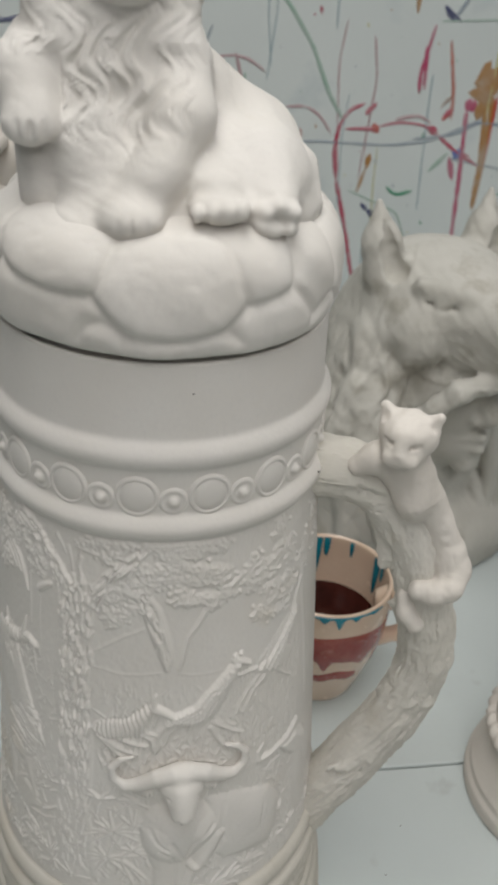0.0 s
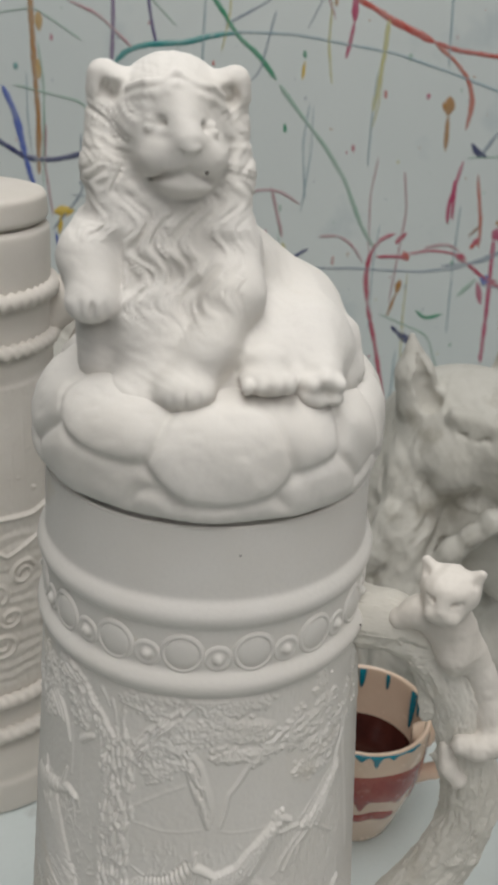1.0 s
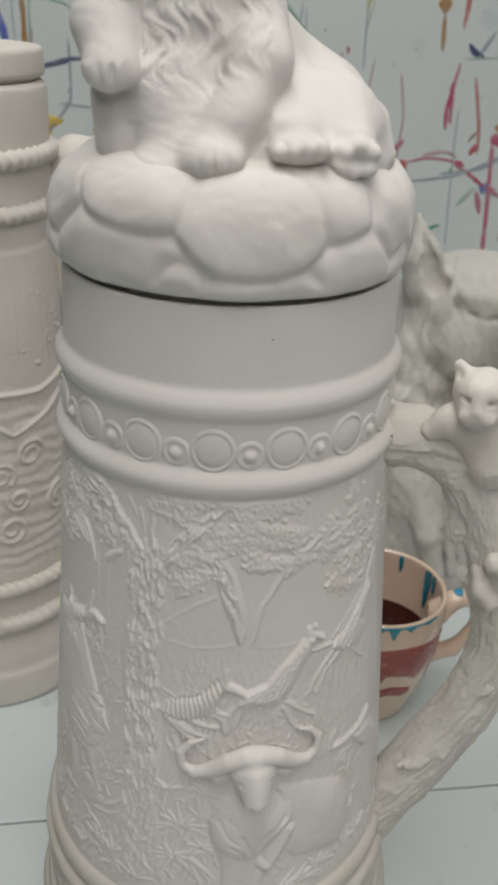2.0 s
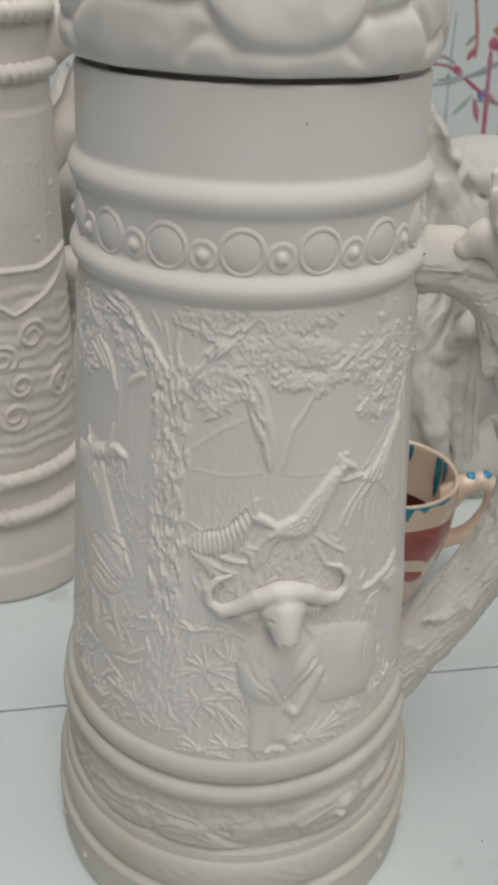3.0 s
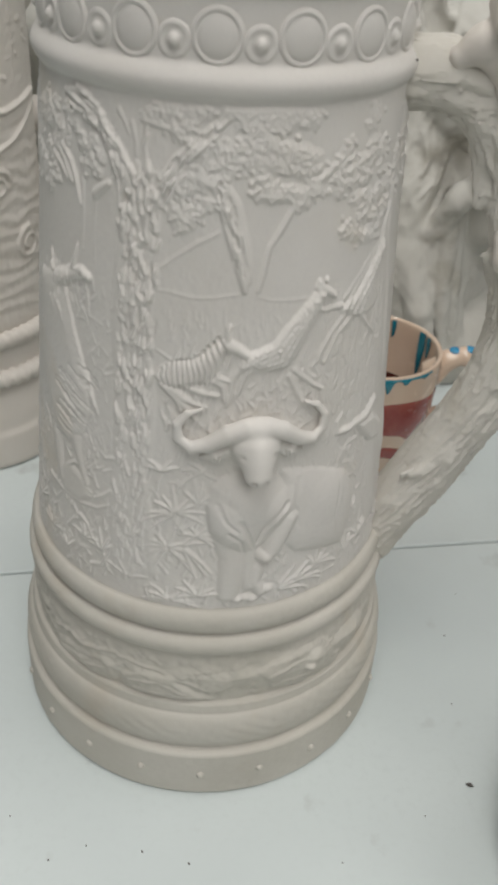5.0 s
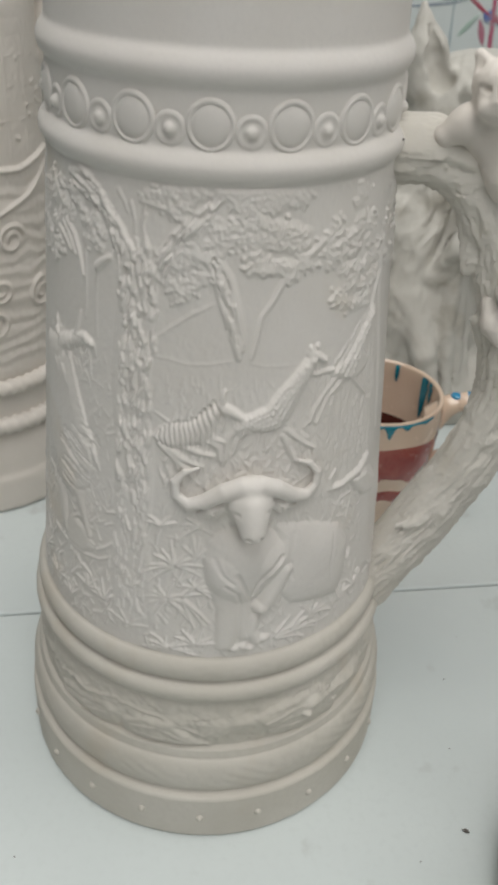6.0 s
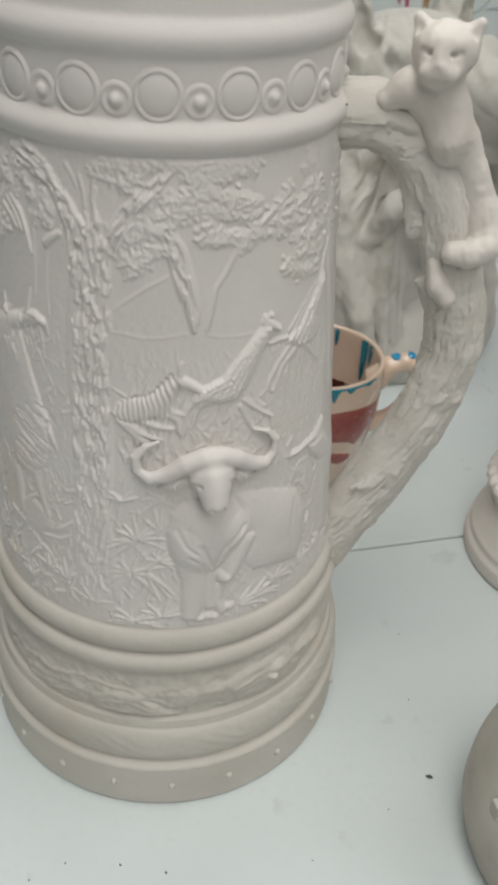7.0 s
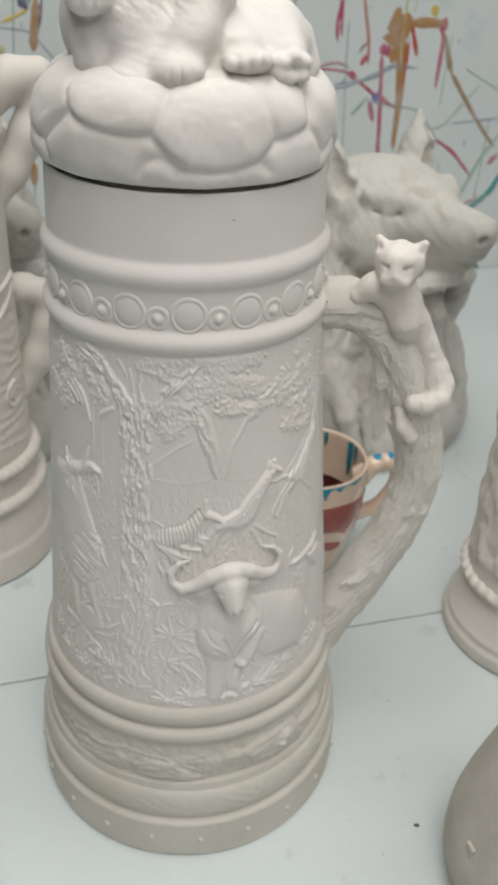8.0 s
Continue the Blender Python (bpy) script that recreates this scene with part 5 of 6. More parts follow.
streak("ochre", 4.8, (-0.129, 0.476), (-0.128, 0.411), (-0.126, 0.370), (-0.128, 0.312))
streak("gold", 7.2, (-0.122, 0.460), (-0.122, 0.443))
streak("gold", 8.4, (-0.125, 0.419), (-0.124, 0.401))
streak("blue", 6.6, (-0.159, 0.394), (-0.149, 0.372), (-0.143, 0.344), (-0.139, 0.322), (-0.133, 0.300))
streak("navy", 6.1, (-0.185, 0.355), (-0.164, 0.342), (-0.138, 0.327), (-0.110, 0.327), (-0.082, 0.335))
streak("yellow", 12.2, (-0.115, 0.276), (-0.095, 0.278))
streak("yellow", 4.9, (-0.108, 0.273), (-0.110, 0.253))
streak("blue", 3.7, (-0.114, 0.256), (-0.109, 0.233))
streak("rose", 3.0, (-0.095, 0.471), (-0.066, 0.460), (-0.035, 0.433))
streak("red", 6.7, (0.171, 0.491), (0.195, 0.481), (0.219, 0.469), (0.261, 0.453))
streak("red", 5.0, (0.261, 0.453), (0.285, 0.447), (0.339, 0.442))
streak("coral", 5.0, (0.261, 0.453), (0.286, 0.436), (0.302, 0.420), (0.309, 0.399), (0.306, 0.373))
streak("magenta", 7.3, (0.178, 0.496), (0.179, 0.466))
streak("magenta", 4.9, (0.179, 0.466), (0.177, 0.451), (0.174, 0.434))
streak("ochre", 11.3, (0.284, 0.404), (0.285, 0.386))
streak("ochre", 5.0, (0.285, 0.386), (0.287, 0.351))
streak("magenta", 4.5, (0.308, 0.342), (0.303, 0.316), (0.299, 0.299), (0.300, 0.277))
streak("rose", 3.1, (0.161, 0.259), (0.183, 0.261), (0.199, 0.251), (0.212, 0.233))
streak("crimson", 5.1, (0.244, 0.265), (0.228, 0.258), (0.219, 0.242), (0.217, 0.217), (0.222, 0.186))
streak("crimson", 4.5, (0.222, 0.186), (0.234, 0.147), (0.245, 0.106), (0.259, 0.050))
streak("crimson", 5.1, (0.226, 0.239), (0.241, 0.240), (0.260, 0.240))
streak("red", 12.7, (0.255, 0.238), (0.262, 0.243))
streak("crimson", 3.2, (0.262, 0.243), (0.284, 0.248), (0.310, 0.246), (0.327, 0.238))
streak("crimson", 6.5, (0.316, 0.242), (0.325, 0.238))
streak("crimson", 3.3, (0.325, 0.238), (0.346, 0.221), (0.367, 0.215))
streak("red", 7.8, (0.330, 0.251), (0.338, 0.262))
streak("slate", 2.5, (0.125, 0.224), (0.199, 0.226), (0.275, 0.224), (0.319, 0.229), (0.373, 0.253))
streak("navy", 4.3, (0.124, 0.225), (0.136, 0.237), (0.151, 0.246))
streak("ochre", 7.0, (0.256, 0.215), (0.254, 0.199))
streak("ochre", 3.9, (0.253, 0.199), (0.246, 0.173))
streak("green", 3.9, (0.278, 0.181), (0.290, 0.170), (0.309, 0.177))
streak("navy", 9.8, (0.259, 0.155), (0.273, 0.145), (0.287, 0.142))
streak("navy", 5.2, (0.252, 0.162), (0.261, 0.153))
streak("rose", 3.0, (0.078, 0.301), (0.101, 0.306), (0.119, 0.304), (0.138, 0.292))
streak("magenta", 5.5, (0.104, 0.264), (0.098, 0.251))
streak("magenta", 9.1, (0.357, 0.274), (0.355, 0.261))
streak("magenta", 5.9, (0.355, 0.261), (0.360, 0.189), (0.363, 0.120))
streak("yellow", 3.6, (0.133, 0.429), (0.132, 0.413))
streak("green", 4.2, (0.132, 0.439), (0.133, 0.432))
streak("lemon", 4.9, (0.213, 0.473), (0.212, 0.438), (0.206, 0.385))
streak("navy", 3.8, (0.319, 0.356), (0.333, 0.346))
streak("brown", 3.2, (0.337, 0.276), (0.326, 0.264))
streak("blue", 5.9, (0.348, 0.221), (0.353, 0.211))
streak("red", 4.6, (0.291, 0.131), (0.294, 0.121))
streak("ochre", 22.1, (0.362, 0.299), (0.374, 0.297))
streak("ochre", 5.9, (0.373, 0.288), (0.380, 0.214), (0.381, 0.157))
streak("ochre", 16.8, (0.358, 0.290), (0.378, 0.287))
streak("ochre", 9.9, (0.370, 0.272), (0.365, 0.257))
streak("ochre", 10.6, (0.377, 0.294), (0.408, 0.295), (0.432, 0.294))
streak("yellow", 10.0, (0.412, 0.313), (0.415, 0.301))
streak("ochre", 6.4, (0.381, 0.278), (0.384, 0.224), (0.381, 0.170))
streak("red", 4.3, (0.386, 0.278), (0.385, 0.254), (0.384, 0.205))
streak("magenta", 5.0, (0.427, 0.290), (0.428, 0.266), (0.426, 0.225))
streak("bronze", 7.9, (0.428, 0.284), (0.444, 0.242))
streak("bronze", 5.1, (0.444, 0.242), (0.473, 0.204), (0.492, 0.181), (0.516, 0.155))
streak("magenta", 5.5, (0.302, 0.323), (0.305, 0.281))
streak("crimson", 8.0, (0.424, 0.176), (0.434, 0.168))
streak("crimson", 4.4, (0.434, 0.168), (0.459, 0.153), (0.489, 0.122))
streak("teal", 7.7, (0.533, 0.128), (0.521, 0.102), (0.505, 0.088), (0.490, 0.077))
streak("mint", 4.6, (0.523, 0.176), (0.499, 0.143), (0.471, 0.081))
streak("rose", 4.6, (0.486, 0.084), (0.494, 0.093), (0.503, 0.087), (0.499, 0.102))
streak("crimson", 9.1, (0.510, 0.135), (0.523, 0.148))
streak("teal", 9.4, (0.519, 0.005), (0.519, -0.012))
streak("teal", 4.7, (0.519, -0.012), (0.511, -0.032), (0.509, -0.048))
streak("teal", 4.0, (0.523, -0.005), (0.543, -0.071), (0.560, -0.124))
streak("slate", 4.0, (0.508, -0.036), (0.533, -0.044), (0.558, -0.064), (0.578, -0.100))
streak("crimson", 4.0, (0.509, -0.058), (0.521, -0.058), (0.526, -0.071), (0.514, -0.079))
streak("teal", 4.1, (0.566, -0.073), (0.546, -0.114))
streak("navy", 10.3, (-0.039, 0.317), (-0.031, 0.306))
streak("yellow", 5.2, (-0.059, 0.294), (-0.042, 0.300), (-0.030, 0.307))
streak("ochre", 7.7, (-0.022, 0.317), (-0.026, 0.289), (-0.029, 0.267))
streak("plum", 3.9, (-0.016, 0.317), (-0.021, 0.289))
streak("lemon", 9.1, (-0.064, 0.273), (-0.058, 0.265))
streak("teal", 4.6, (-0.060, 0.176), (-0.058, 0.149), (-0.057, 0.118))
streak("gold", 5.9, (-0.041, 0.213), (-0.043, 0.184))
streak("ochre", 9.3, (-0.040, 0.159), (-0.040, 0.130))
streak("ochre", 5.3, (-0.080, 0.139), (-0.070, 0.134), (-0.067, 0.115))
streak("lemon", 4.0, (-0.062, 0.136), (-0.044, 0.138))
streak("navy", 4.3, (-0.103, 0.329), (-0.087, 0.335), (-0.060, 0.335))
streak("teal", 3.0, (-0.064, 0.360), (-0.063, 0.333))
streak("ochre", 21.1, (0.360, 0.294), (0.391, 0.292))
streak("ochre", 31.0, (0.370, 0.288), (0.371, 0.270))
streak("ochre", 15.5, (0.371, 0.270), (0.368, 0.253))
streak("red", 7.1, (0.387, 0.295), (0.398, 0.260))
streak("crimson", 10.1, (0.428, 0.301), (0.425, 0.283))
streak("crimson", 8.4, (0.331, 0.254), (0.340, 0.263))
streak("crimson", 8.3, (0.317, 0.245), (0.327, 0.236))
streak("crimson", 4.2, (0.327, 0.236), (0.352, 0.218), (0.378, 0.205))
streak("magenta", 9.9, (0.362, 0.273), (0.360, 0.260))
streak("blue", 7.1, (0.354, 0.223), (0.355, 0.213))
streak("slate", 3.5, (0.299, 0.231), (0.347, 0.237), (0.372, 0.251), (0.401, 0.247))
streak("mint", 5.6, (0.323, 0.197), (0.342, 0.218))
streak("rose", 3.4, (0.278, 0.250), (0.304, 0.256), (0.318, 0.248))
streak("navy", 6.4, (0.314, 0.360), (0.325, 0.347))
streak("slate", 4.5, (0.325, 0.346), (0.341, 0.372))
streak("magenta", 5.9, (0.344, 0.214), (0.352, 0.189))
streak("coral", 3.8, (0.326, 0.329), (0.338, 0.276), (0.339, 0.252))
streak("crimson", 5.7, (0.246, 0.254), (0.257, 0.266))
streak("green", 3.6, (0.117, 0.371), (0.118, 0.362))
streak("red", 3.1, (0.217, 0.407), (0.218, 0.399))
streak("crimson", 3.7, (0.189, 0.354), (0.190, 0.346))
streak("rose", 3.7, (0.107, 0.309), (0.122, 0.257))
streak("lemon", 4.3, (0.123, 0.252), (0.125, 0.240))

def specks(color, n, faint):
    vs, fs, base = [], [], 0
    for _ in range(n):
        x, z = SPLASH.uniform(-0.30, 0.75), SPLASH.uniform(0.0, 0.56)
        r = 0.0007 * math.exp(SPLASH.normal(0.35, 0.55))
        tall = SPLASH.uniform(1, 3.0)
        k = 8
        ring = [(x + r * math.cos(6.2832 * i / k), WALL_Y + 0.0002, z + r * tall * math.sin(6.2832 * i / k)) for i in range(k)]
        top = [(x + 0.6 * r * math.cos(6.2832 * i / k), WALL_Y - 0.0006, z + 0.6 * r * tall * math.sin(6.2832 * i / k)) for i in range(k)]
        vs += ring + top
        fs += [(base + i, base + (i + 1) % k, base + k + (i + 1) % k, base + k + i) for i in range(k)]
        fs += [(base + k, base + k + 1, base + k + 2, base + k + 7), (base + k + 7, base + k + 2, base + k + 3, base + k + 6), (base + k + 6, base + k + 3, base + k + 4, base + k + 5)]
        base += 2 * k
    tagged(quads("paint_specks", vs, fs, PAINTS[color], wall_back), kind="stuff")


for c_, n_ in (("red", 26), ("green", 22), ("slate", 40), ("ochre", 26), ("magenta", 24), ("navy", 16), ("teal", 20), ("rose", 40), ("mint", 40), ("lemon", 20)):
    specks(c_, n_, 0.5)
# faint old runs, thin as a thread
for k in range(90):
    x, z = SPLASH.uniform(-0.25, 0.7), SPLASH.uniform(0.08, 0.55)
    c_ = ("mint", "sky", "rose", "slate", "lemon", "mint")[k % 6]
    if k % 3:
        streak(c_, SPLASH.uniform(1.2, 2.6), (x, z), (x + SPLASH.normal(0, 0.003), z - 0.04), (x + SPLASH.normal(0, 0.006), z - SPLASH.uniform(0.06, 0.16)))
    else:
        a = SPLASH.uniform(0, 3.1)
        streak(c_, SPLASH.uniform(1.2, 2.4), (x, z), (x + 0.05 * math.cos(a), z + 0.05 * math.sin(a)), (x + 0.11 * math.cos(a + 0.4), z + 0.10 * math.sin(a + 0.4)))


# ---- other pieces on the table ----
def rope(parent, mat, r, z, thick, n, cols=360):
    """A twisted rope ring."""
    az = np.linspace(0, 360, cols, endpoint=False)
    t = np.linspace(0, 2 * math.pi, 13)
    a = np.radians(az)
    vs = []
    for ph in t[:-1]:
        lump = 1 + 0.16 * np.sin(n * a + ph * 1.6)
        rr = r + thick * lump * np.cos(ph)
        vs.append(np.stack([rr * np.cos(a), rr * np.sin(a), z + thick * lump * np.sin(ph)], 1))
    m = 12
    v = np.stack(vs, 0).reshape(-1, 3)
    i, j = np.meshgrid(np.arange(m), np.arange(cols), indexing="ij")
    f = np.stack([i * cols + j, i * cols + (j + 1) % cols, (i + 1) % m * cols + (j + 1) % cols, (i + 1) % m * cols + j], 2).reshape(-1, 4)
    return quads("rope_ring", v, f, mat, parent, "twisted rope moulding")


def sea_relief(az, z):
    """Waves, coils and rigging in low relief."""
    R = Relief(az, z)
    rng = np.random.default_rng(15)
    aa, zz = np.meshgrid(az, z)
    x = aa * MM
    wave = np.sin(zz * 0.75 + 2.2 * lattice(x / 14, zz / 12, 61) + 0.03 * x) * np.clip((202 - zz) / 8, 0, 1) * np.clip((zz - 88) / 6, 0, 1)
    R.h += 0.55 + 0.30 * wave * np.clip((204 - zz) / 4, 0, 1)
    for a, z0, r in ((-66, 120, 10), (-60, 138, 8), (-70, 155, 9), (-95, 130, 11), (-30, 130, 10), (-50, 165, 9), (-110, 160, 10)):
        R.stroke([(a + r * (1.15 - t / 11) * math.cos(t + a) / MM, z0 + 0.8 * r * (1.15 - t / 11) * math.sin(t + a)) for t in np.linspace(0, 9.5, 26)], 2.0, 2.0, 1.0)
    R.stroke([(-140, 200), (-100, 206), (-70, 203), (-40, 200), (-10, 206)], 2.0, 2.4)
    R.stroke([(-85, 196), (-60, 178), (-35, 186), (-10, 200)], 1.6, 2.2)
    for a in (-100, -84, -66, -52, -44, -30, -12):
        R.stroke([(a, 206), (a + rng.normal(0, 1.5), 262)], 0.7, 1.2)
    for z0 in (224, 240, 254):
        R.stroke([(-110, z0), (-64, z0 + 2), (-10, z0 - 2)], 0.5, 0.9)
    for _ in range(36):
        R.blob(rng.uniform(-110, -5), rng.uniform(212, 262), 1.5, 1.5, 1.6)
    R.h += 0.18 * lattice(x / 2.5, zz / 2.5, 62)
    return R.h * np.clip(np.minimum(zz - 84, 278 - zz) / 2, 0, 1) / 1000


sea = thing("sea_stein", -0.124, 0.206, 0, "pale bisque stein with waves, coils and rope bands", "stein", "steins on the table")
turned("foot", [(0.0, 0.0), (0.0610, 0.0), (0.0630, 0.003), (0.0625, 0.022), (0.0605, 0.026), (0.0600, 0.034), (0.0575, 0.046), (0.0550, 0.052), (0.0545, 0.084)], BISQUE_WARM, sea, "stepped round foot")
rope(sea, BISQUE_WARM, 0.0560, 0.0570, 0.0052, 60)
rope(sea, BISQUE_WARM, 0.0540, 0.0800, 0.0048, 60)
za = np.linspace(0.082, 0.280, 240)
azs = np.concatenate([np.arange(-150, 30, 0.8), np.arange(30, 210, 4.0)])
revolve("drum", za, 0.0525 - (za - 0.082) * 0.006, azs, sea_relief(azs, za * 1000), BISQUE_WARM, sea, "drum with sea waves and rigging in relief")
turned("neck", [(0.0510, 0.279), (0.0515, 0.284), (0.0510, 0.306), (0.0515, 0.312), (0.0520, 0.330), (0.0525, 0.352), (0.0500, 0.3545), (0.0470, 0.3545)], BISQUE_WARM, sea, "smooth neck")
rope(sea, BISQUE_WARM, 0.0515, 0.2950, 0.0042, 56)
rope(sea, BISQUE_WARM, 0.0518, 0.3210, 0.0046, 56)
c = Clay((0.03, -0.02, 0.06), (0.125, 0.02, 0.33), 0.0016)
c.chain([(0.046, 0, 0.300), (0.064, 0, 0.315), (0.080, 0, 0.316), (0.082, 0, 0.304), (0.072, 0, 0.284), (0.058, 0, 0.262), (0.046, 0, 0.246)], [0.012, 0.011, 0.0085, 0.0090, 0.0105, 0.0100, 0.009], 0.006)
c.chain([(0.046, 0, 0.190), (0.060, 0, 0.188), (0.074, 0, 0.182), (0.073, 0, 0.164), (0.064, 0, 0.140), (0.048, 0, 0.118)], [0.009, 0.0085, 0.0085, 0.0105, 0.011, 0.011], 0.006)
c.shift(lambda x, y, z: 0.0005 * lattice(x * 90, z * 70, 71))
v, f = c.skin()
a_ = radians(8)
v = np.stack([v[:, 0] * math.cos(a_) - v[:, 1] * math.sin(a_), v[:, 0] * math.sin(a_) + v[:, 1] * math.cos(a_), v[:, 2]], 1)
quads("handle", v, f[:, ::-1], BISQUE_WARM, sea, "open curled handle of two arms")
sea_lid = thing("stein_lid", -0.124, 0.206, 0.3545, "low round bisque lid with a stepped flat top", "lid")
turned("lid_disc", [(0.0, 0.0), (0.0480, 0.0), (0.0485, 0.0012), (0.0510, 0.0020), (0.0520, 0.004), (0.0515, 0.0135), (0.0500, 0.0155), (0.0400, 0.0165), (0.0200, 0.0172), (0.0, 0.0174)], BISQUE_WARM, sea_lid)

# stein with a rope foot at the right
garden = thing("rope_stein", 0.238, 0.033, 0, "cream bisque stein with a rope-trimmed flared foot", "stein", "steins on the table")
turned("foot", [(0.0, 0.0), (0.0575, 0.0), (0.0590, 0.002), (0.0590, 0.0095), (0.0570, 0.0125), (0.0572, 0.0165), (0.0555, 0.0200), (0.0520, 0.0300), (0.0500, 0.0400), (0.0490, 0.056)], BISQUE_WARM, garden, "flared foot with a step")
rope(garden, BISQUE_WARM, 0.0495, 0.0465, 0.0042, 40)
zg = np.linspace(0.054, 0.285, 150)
ag = np.concatenate([np.arange(90, 300, 1.2), np.arange(300, 450, 5.0)])
aa, zz = np.meshgrid(ag, zg * 1000)
lumps = 2.2 * np.maximum(lattice(aa / 11, zz / 14, 81), 0) + 1.3 * lattice(aa / 6, zz / 8, 82) + 0.4 * lattice(aa / 2, zz / 2.5, 83)
revolve("drum", zg, np.interp(zg, [0.054, 0.07, 0.20, 0.285], [0.0485, 0.0478, 0.0462, 0.046]), ag, lumps * np.clip((zz - 56) / 6, 0, 1) / 1000, BISQUE_WARM, garden, "drum with rough figures in relief")
turned("neck", [(0.0465, 0.284), (0.0485, 0.288), (0.0465, 0.293), (0.0460, 0.31), (0.043, 0.311), (0.0, 0.311)], BISQUE_WARM, garden)

# squat jar in front, and another one at the other side
jar = thing("clay_jar", 0.1555, -0.1320, 0, "grey unfired clay jar with a swollen belly", "jar", "jars on the table")
turned("jar_body", [(0.0, 0.0), (0.0480, 0.0), (0.0530, 0.004), (0.0568, 0.018), (0.0560, 0.034), (0.0525, 0.050), (0.0478, 0.067), (0.0430, 0.083), (0.0395, 0.096), (0.0405, 0.102), (0.0395, 0.108), (0.0370, 0.109), (0.0360, 0.099), (0.0, 0.092)],
       GREENWARE, jar, "swollen jar body")
box("raised_mark", (-0.0550, -0.004, 0.040), (-0.0525, 0.002, 0.047), GREENWARE, jar, 0.0008)
jar2 = thing("clay_jar", -0.148, -0.092, 0, "small grey unfired clay jar with rounded sides", "jar", "jars on the table")
turned("jar_body", [(0.0, 0.0), (0.0330, 0.0), (0.0370, 0.004), (0.0395, 0.020), (0.0370, 0.040), (0.0300, 0.052), (0.0290, 0.060), (0.0270, 0.060), (0.0260, 0.050), (0.0, 0.045)], GREENWARE, jar2)


# ---- bust: a face under a wolf-skin hood; own axes x to its near side, y forward, z up ----
def bust_mesh():
    c = Clay((-0.130, -0.100, -0.004), (0.105, 0.140, 0.275), 0.0015)
    # base and shoulders
    c.ball((-0.016, -0.002, 0.018), (0.104, 0.086, 0.052), 0.006)
    c.ball((-0.062, 0.006, 0.060), (0.046, 0.050, 0.046), 0.014)
    c.ball((0, -0.012, 0.075), (0.078, 0.070, 0.065), 0.012)
    # hood
    c.ball((0, -0.012, 0.150), (0.063, 0.062, 0.085), 0.012)
    c.ball((0, 0.012, 0.200), (0.056, 0.058, 0.044), 0.010)
    for s in (-1, 1):
        c.chain([(s * 0.050, 0.010, 0.180), (s * 0.058, 0.020, 0.130), (s * 0.062, 0.036, 0.080), (s * 0.060, 0.050, 0.040)], [0.016, 0.017, 0.016, 0.010], 0.010)
    # opening with the face
    c.ball((0, 0.070, 0.130), (0.043, 0.044, 0.056), 0.006, cut=True)
    c.ball((0, 0.036, 0.140), (0.037, 0.040, 0.048), 0.004)
    c.ball((0, 0.050, 0.112), (0.026, 0.026, 0.020), 0.008)
    c.ball((0, 0.067, 0.097), (0.0105, 0.0095, 0.0095), 0.006)
    c.rod((0, 0.070, 0.162), (0, 0.083, 0.141), 0.0058, 0.0070, 0.006)
    c.chain([(-0.0075, 0.076, 0.137), (0, 0.081, 0.137), (0.0075, 0.076, 0.137)], 0.0046, 0.003)
    c.chain([(-0.015, 0.068, 0.1205), (0, 0.0775, 0.1222), (0.015, 0.068, 0.1205)], [0.0018, 0.0040, 0.0018], 0.003)
    c.chain([(-0.013, 0.068, 0.1135), (0, 0.0765, 0.1128), (0.013, 0.068, 0.1135)], [0.0020, 0.0044, 0.0020], 0.003)
    c.chain([(-0.014, 0.074, 0.1172), (0, 0.0815, 0.1178), (0.014, 0.074, 0.1172)], 0.0008, 0.001, cut=True)
    for s in (-1, 1):
        c.ball((s * 0.017, 0.073, 0.156), (0.0105, 0.0066, 0.0066), 0.004, cut=True)
        c.ball((s * 0.017, 0.0660, 0.156), (0.0085, 0.0056, 0.0048), 0.002)
    c.rod((0, 0.026, 0.100), (0, 0.015, 0.030), 0.024, 0.030, 0.008)
    # shaggy rim of the hood over the brow
    c.chain([(-0.052, 0.044, 0.100), (-0.047, 0.060, 0.138), (-0.031, 0.077, 0.164), (0, 0.090, 0.176), (0.031, 0.077, 0.164), (0.047, 0.060, 0.138), (0.052, 0.044, 0.100)], 0.0066, 0.008)
    # locks of hair and hanging paws
    for s in (-1, 1):
        for k, (x, y, z0, z1) in enumerate(((0.034, 0.050, 0.120, 0.036), (0.043, 0.052, 0.120, 0.028), (0.051, 0.046, 0.110, 0.022), (0.026, 0.052, 0.070, 0.030))):
            c.chain([(s * x, y, z0), (s * (x + 0.004), y + 0.008, (z0 + z1) / 2), (s * (x + 0.001), y + 0.016, z1)], [0.0055, 0.0062, 0.0035], 0.002)
        c.chain([(s * 0.066, 0.040, 0.095), (s * 0.064, 0.060, 0.060), (s * 0.060, 0.068, 0.036)], [0.010, 0.0085, 0.007], 0.003)
    # drape hanging over the side, with a limp paw
    c.ball((0.024, -0.014, 0.070), (0.066, 0.070, 0.085), 0.010)
    for k, (t, spread) in enumerate(((-28, 0.004), (12, -0.004), (58, 0.006), (100, 0.0))):
        t = radians(t)
        c.chain([(0.056 * math.cos(t), -0.056 * math.sin(t), 0.160), (0.078 * math.cos(t + spread * 20), -0.074 * math.sin(t + spread * 20), 0.095), (0.090 * math.cos(t), -0.084 * math.sin(t), 0.020)], [0.010, 0.008, 0.005], 0.012)
    c.chain([(0.070, 0.022, 0.150), (0.082, 0.020, 0.120), (0.090, 0.014, 0.100)], [0.010, 0.009, 0.0085], 0.004)
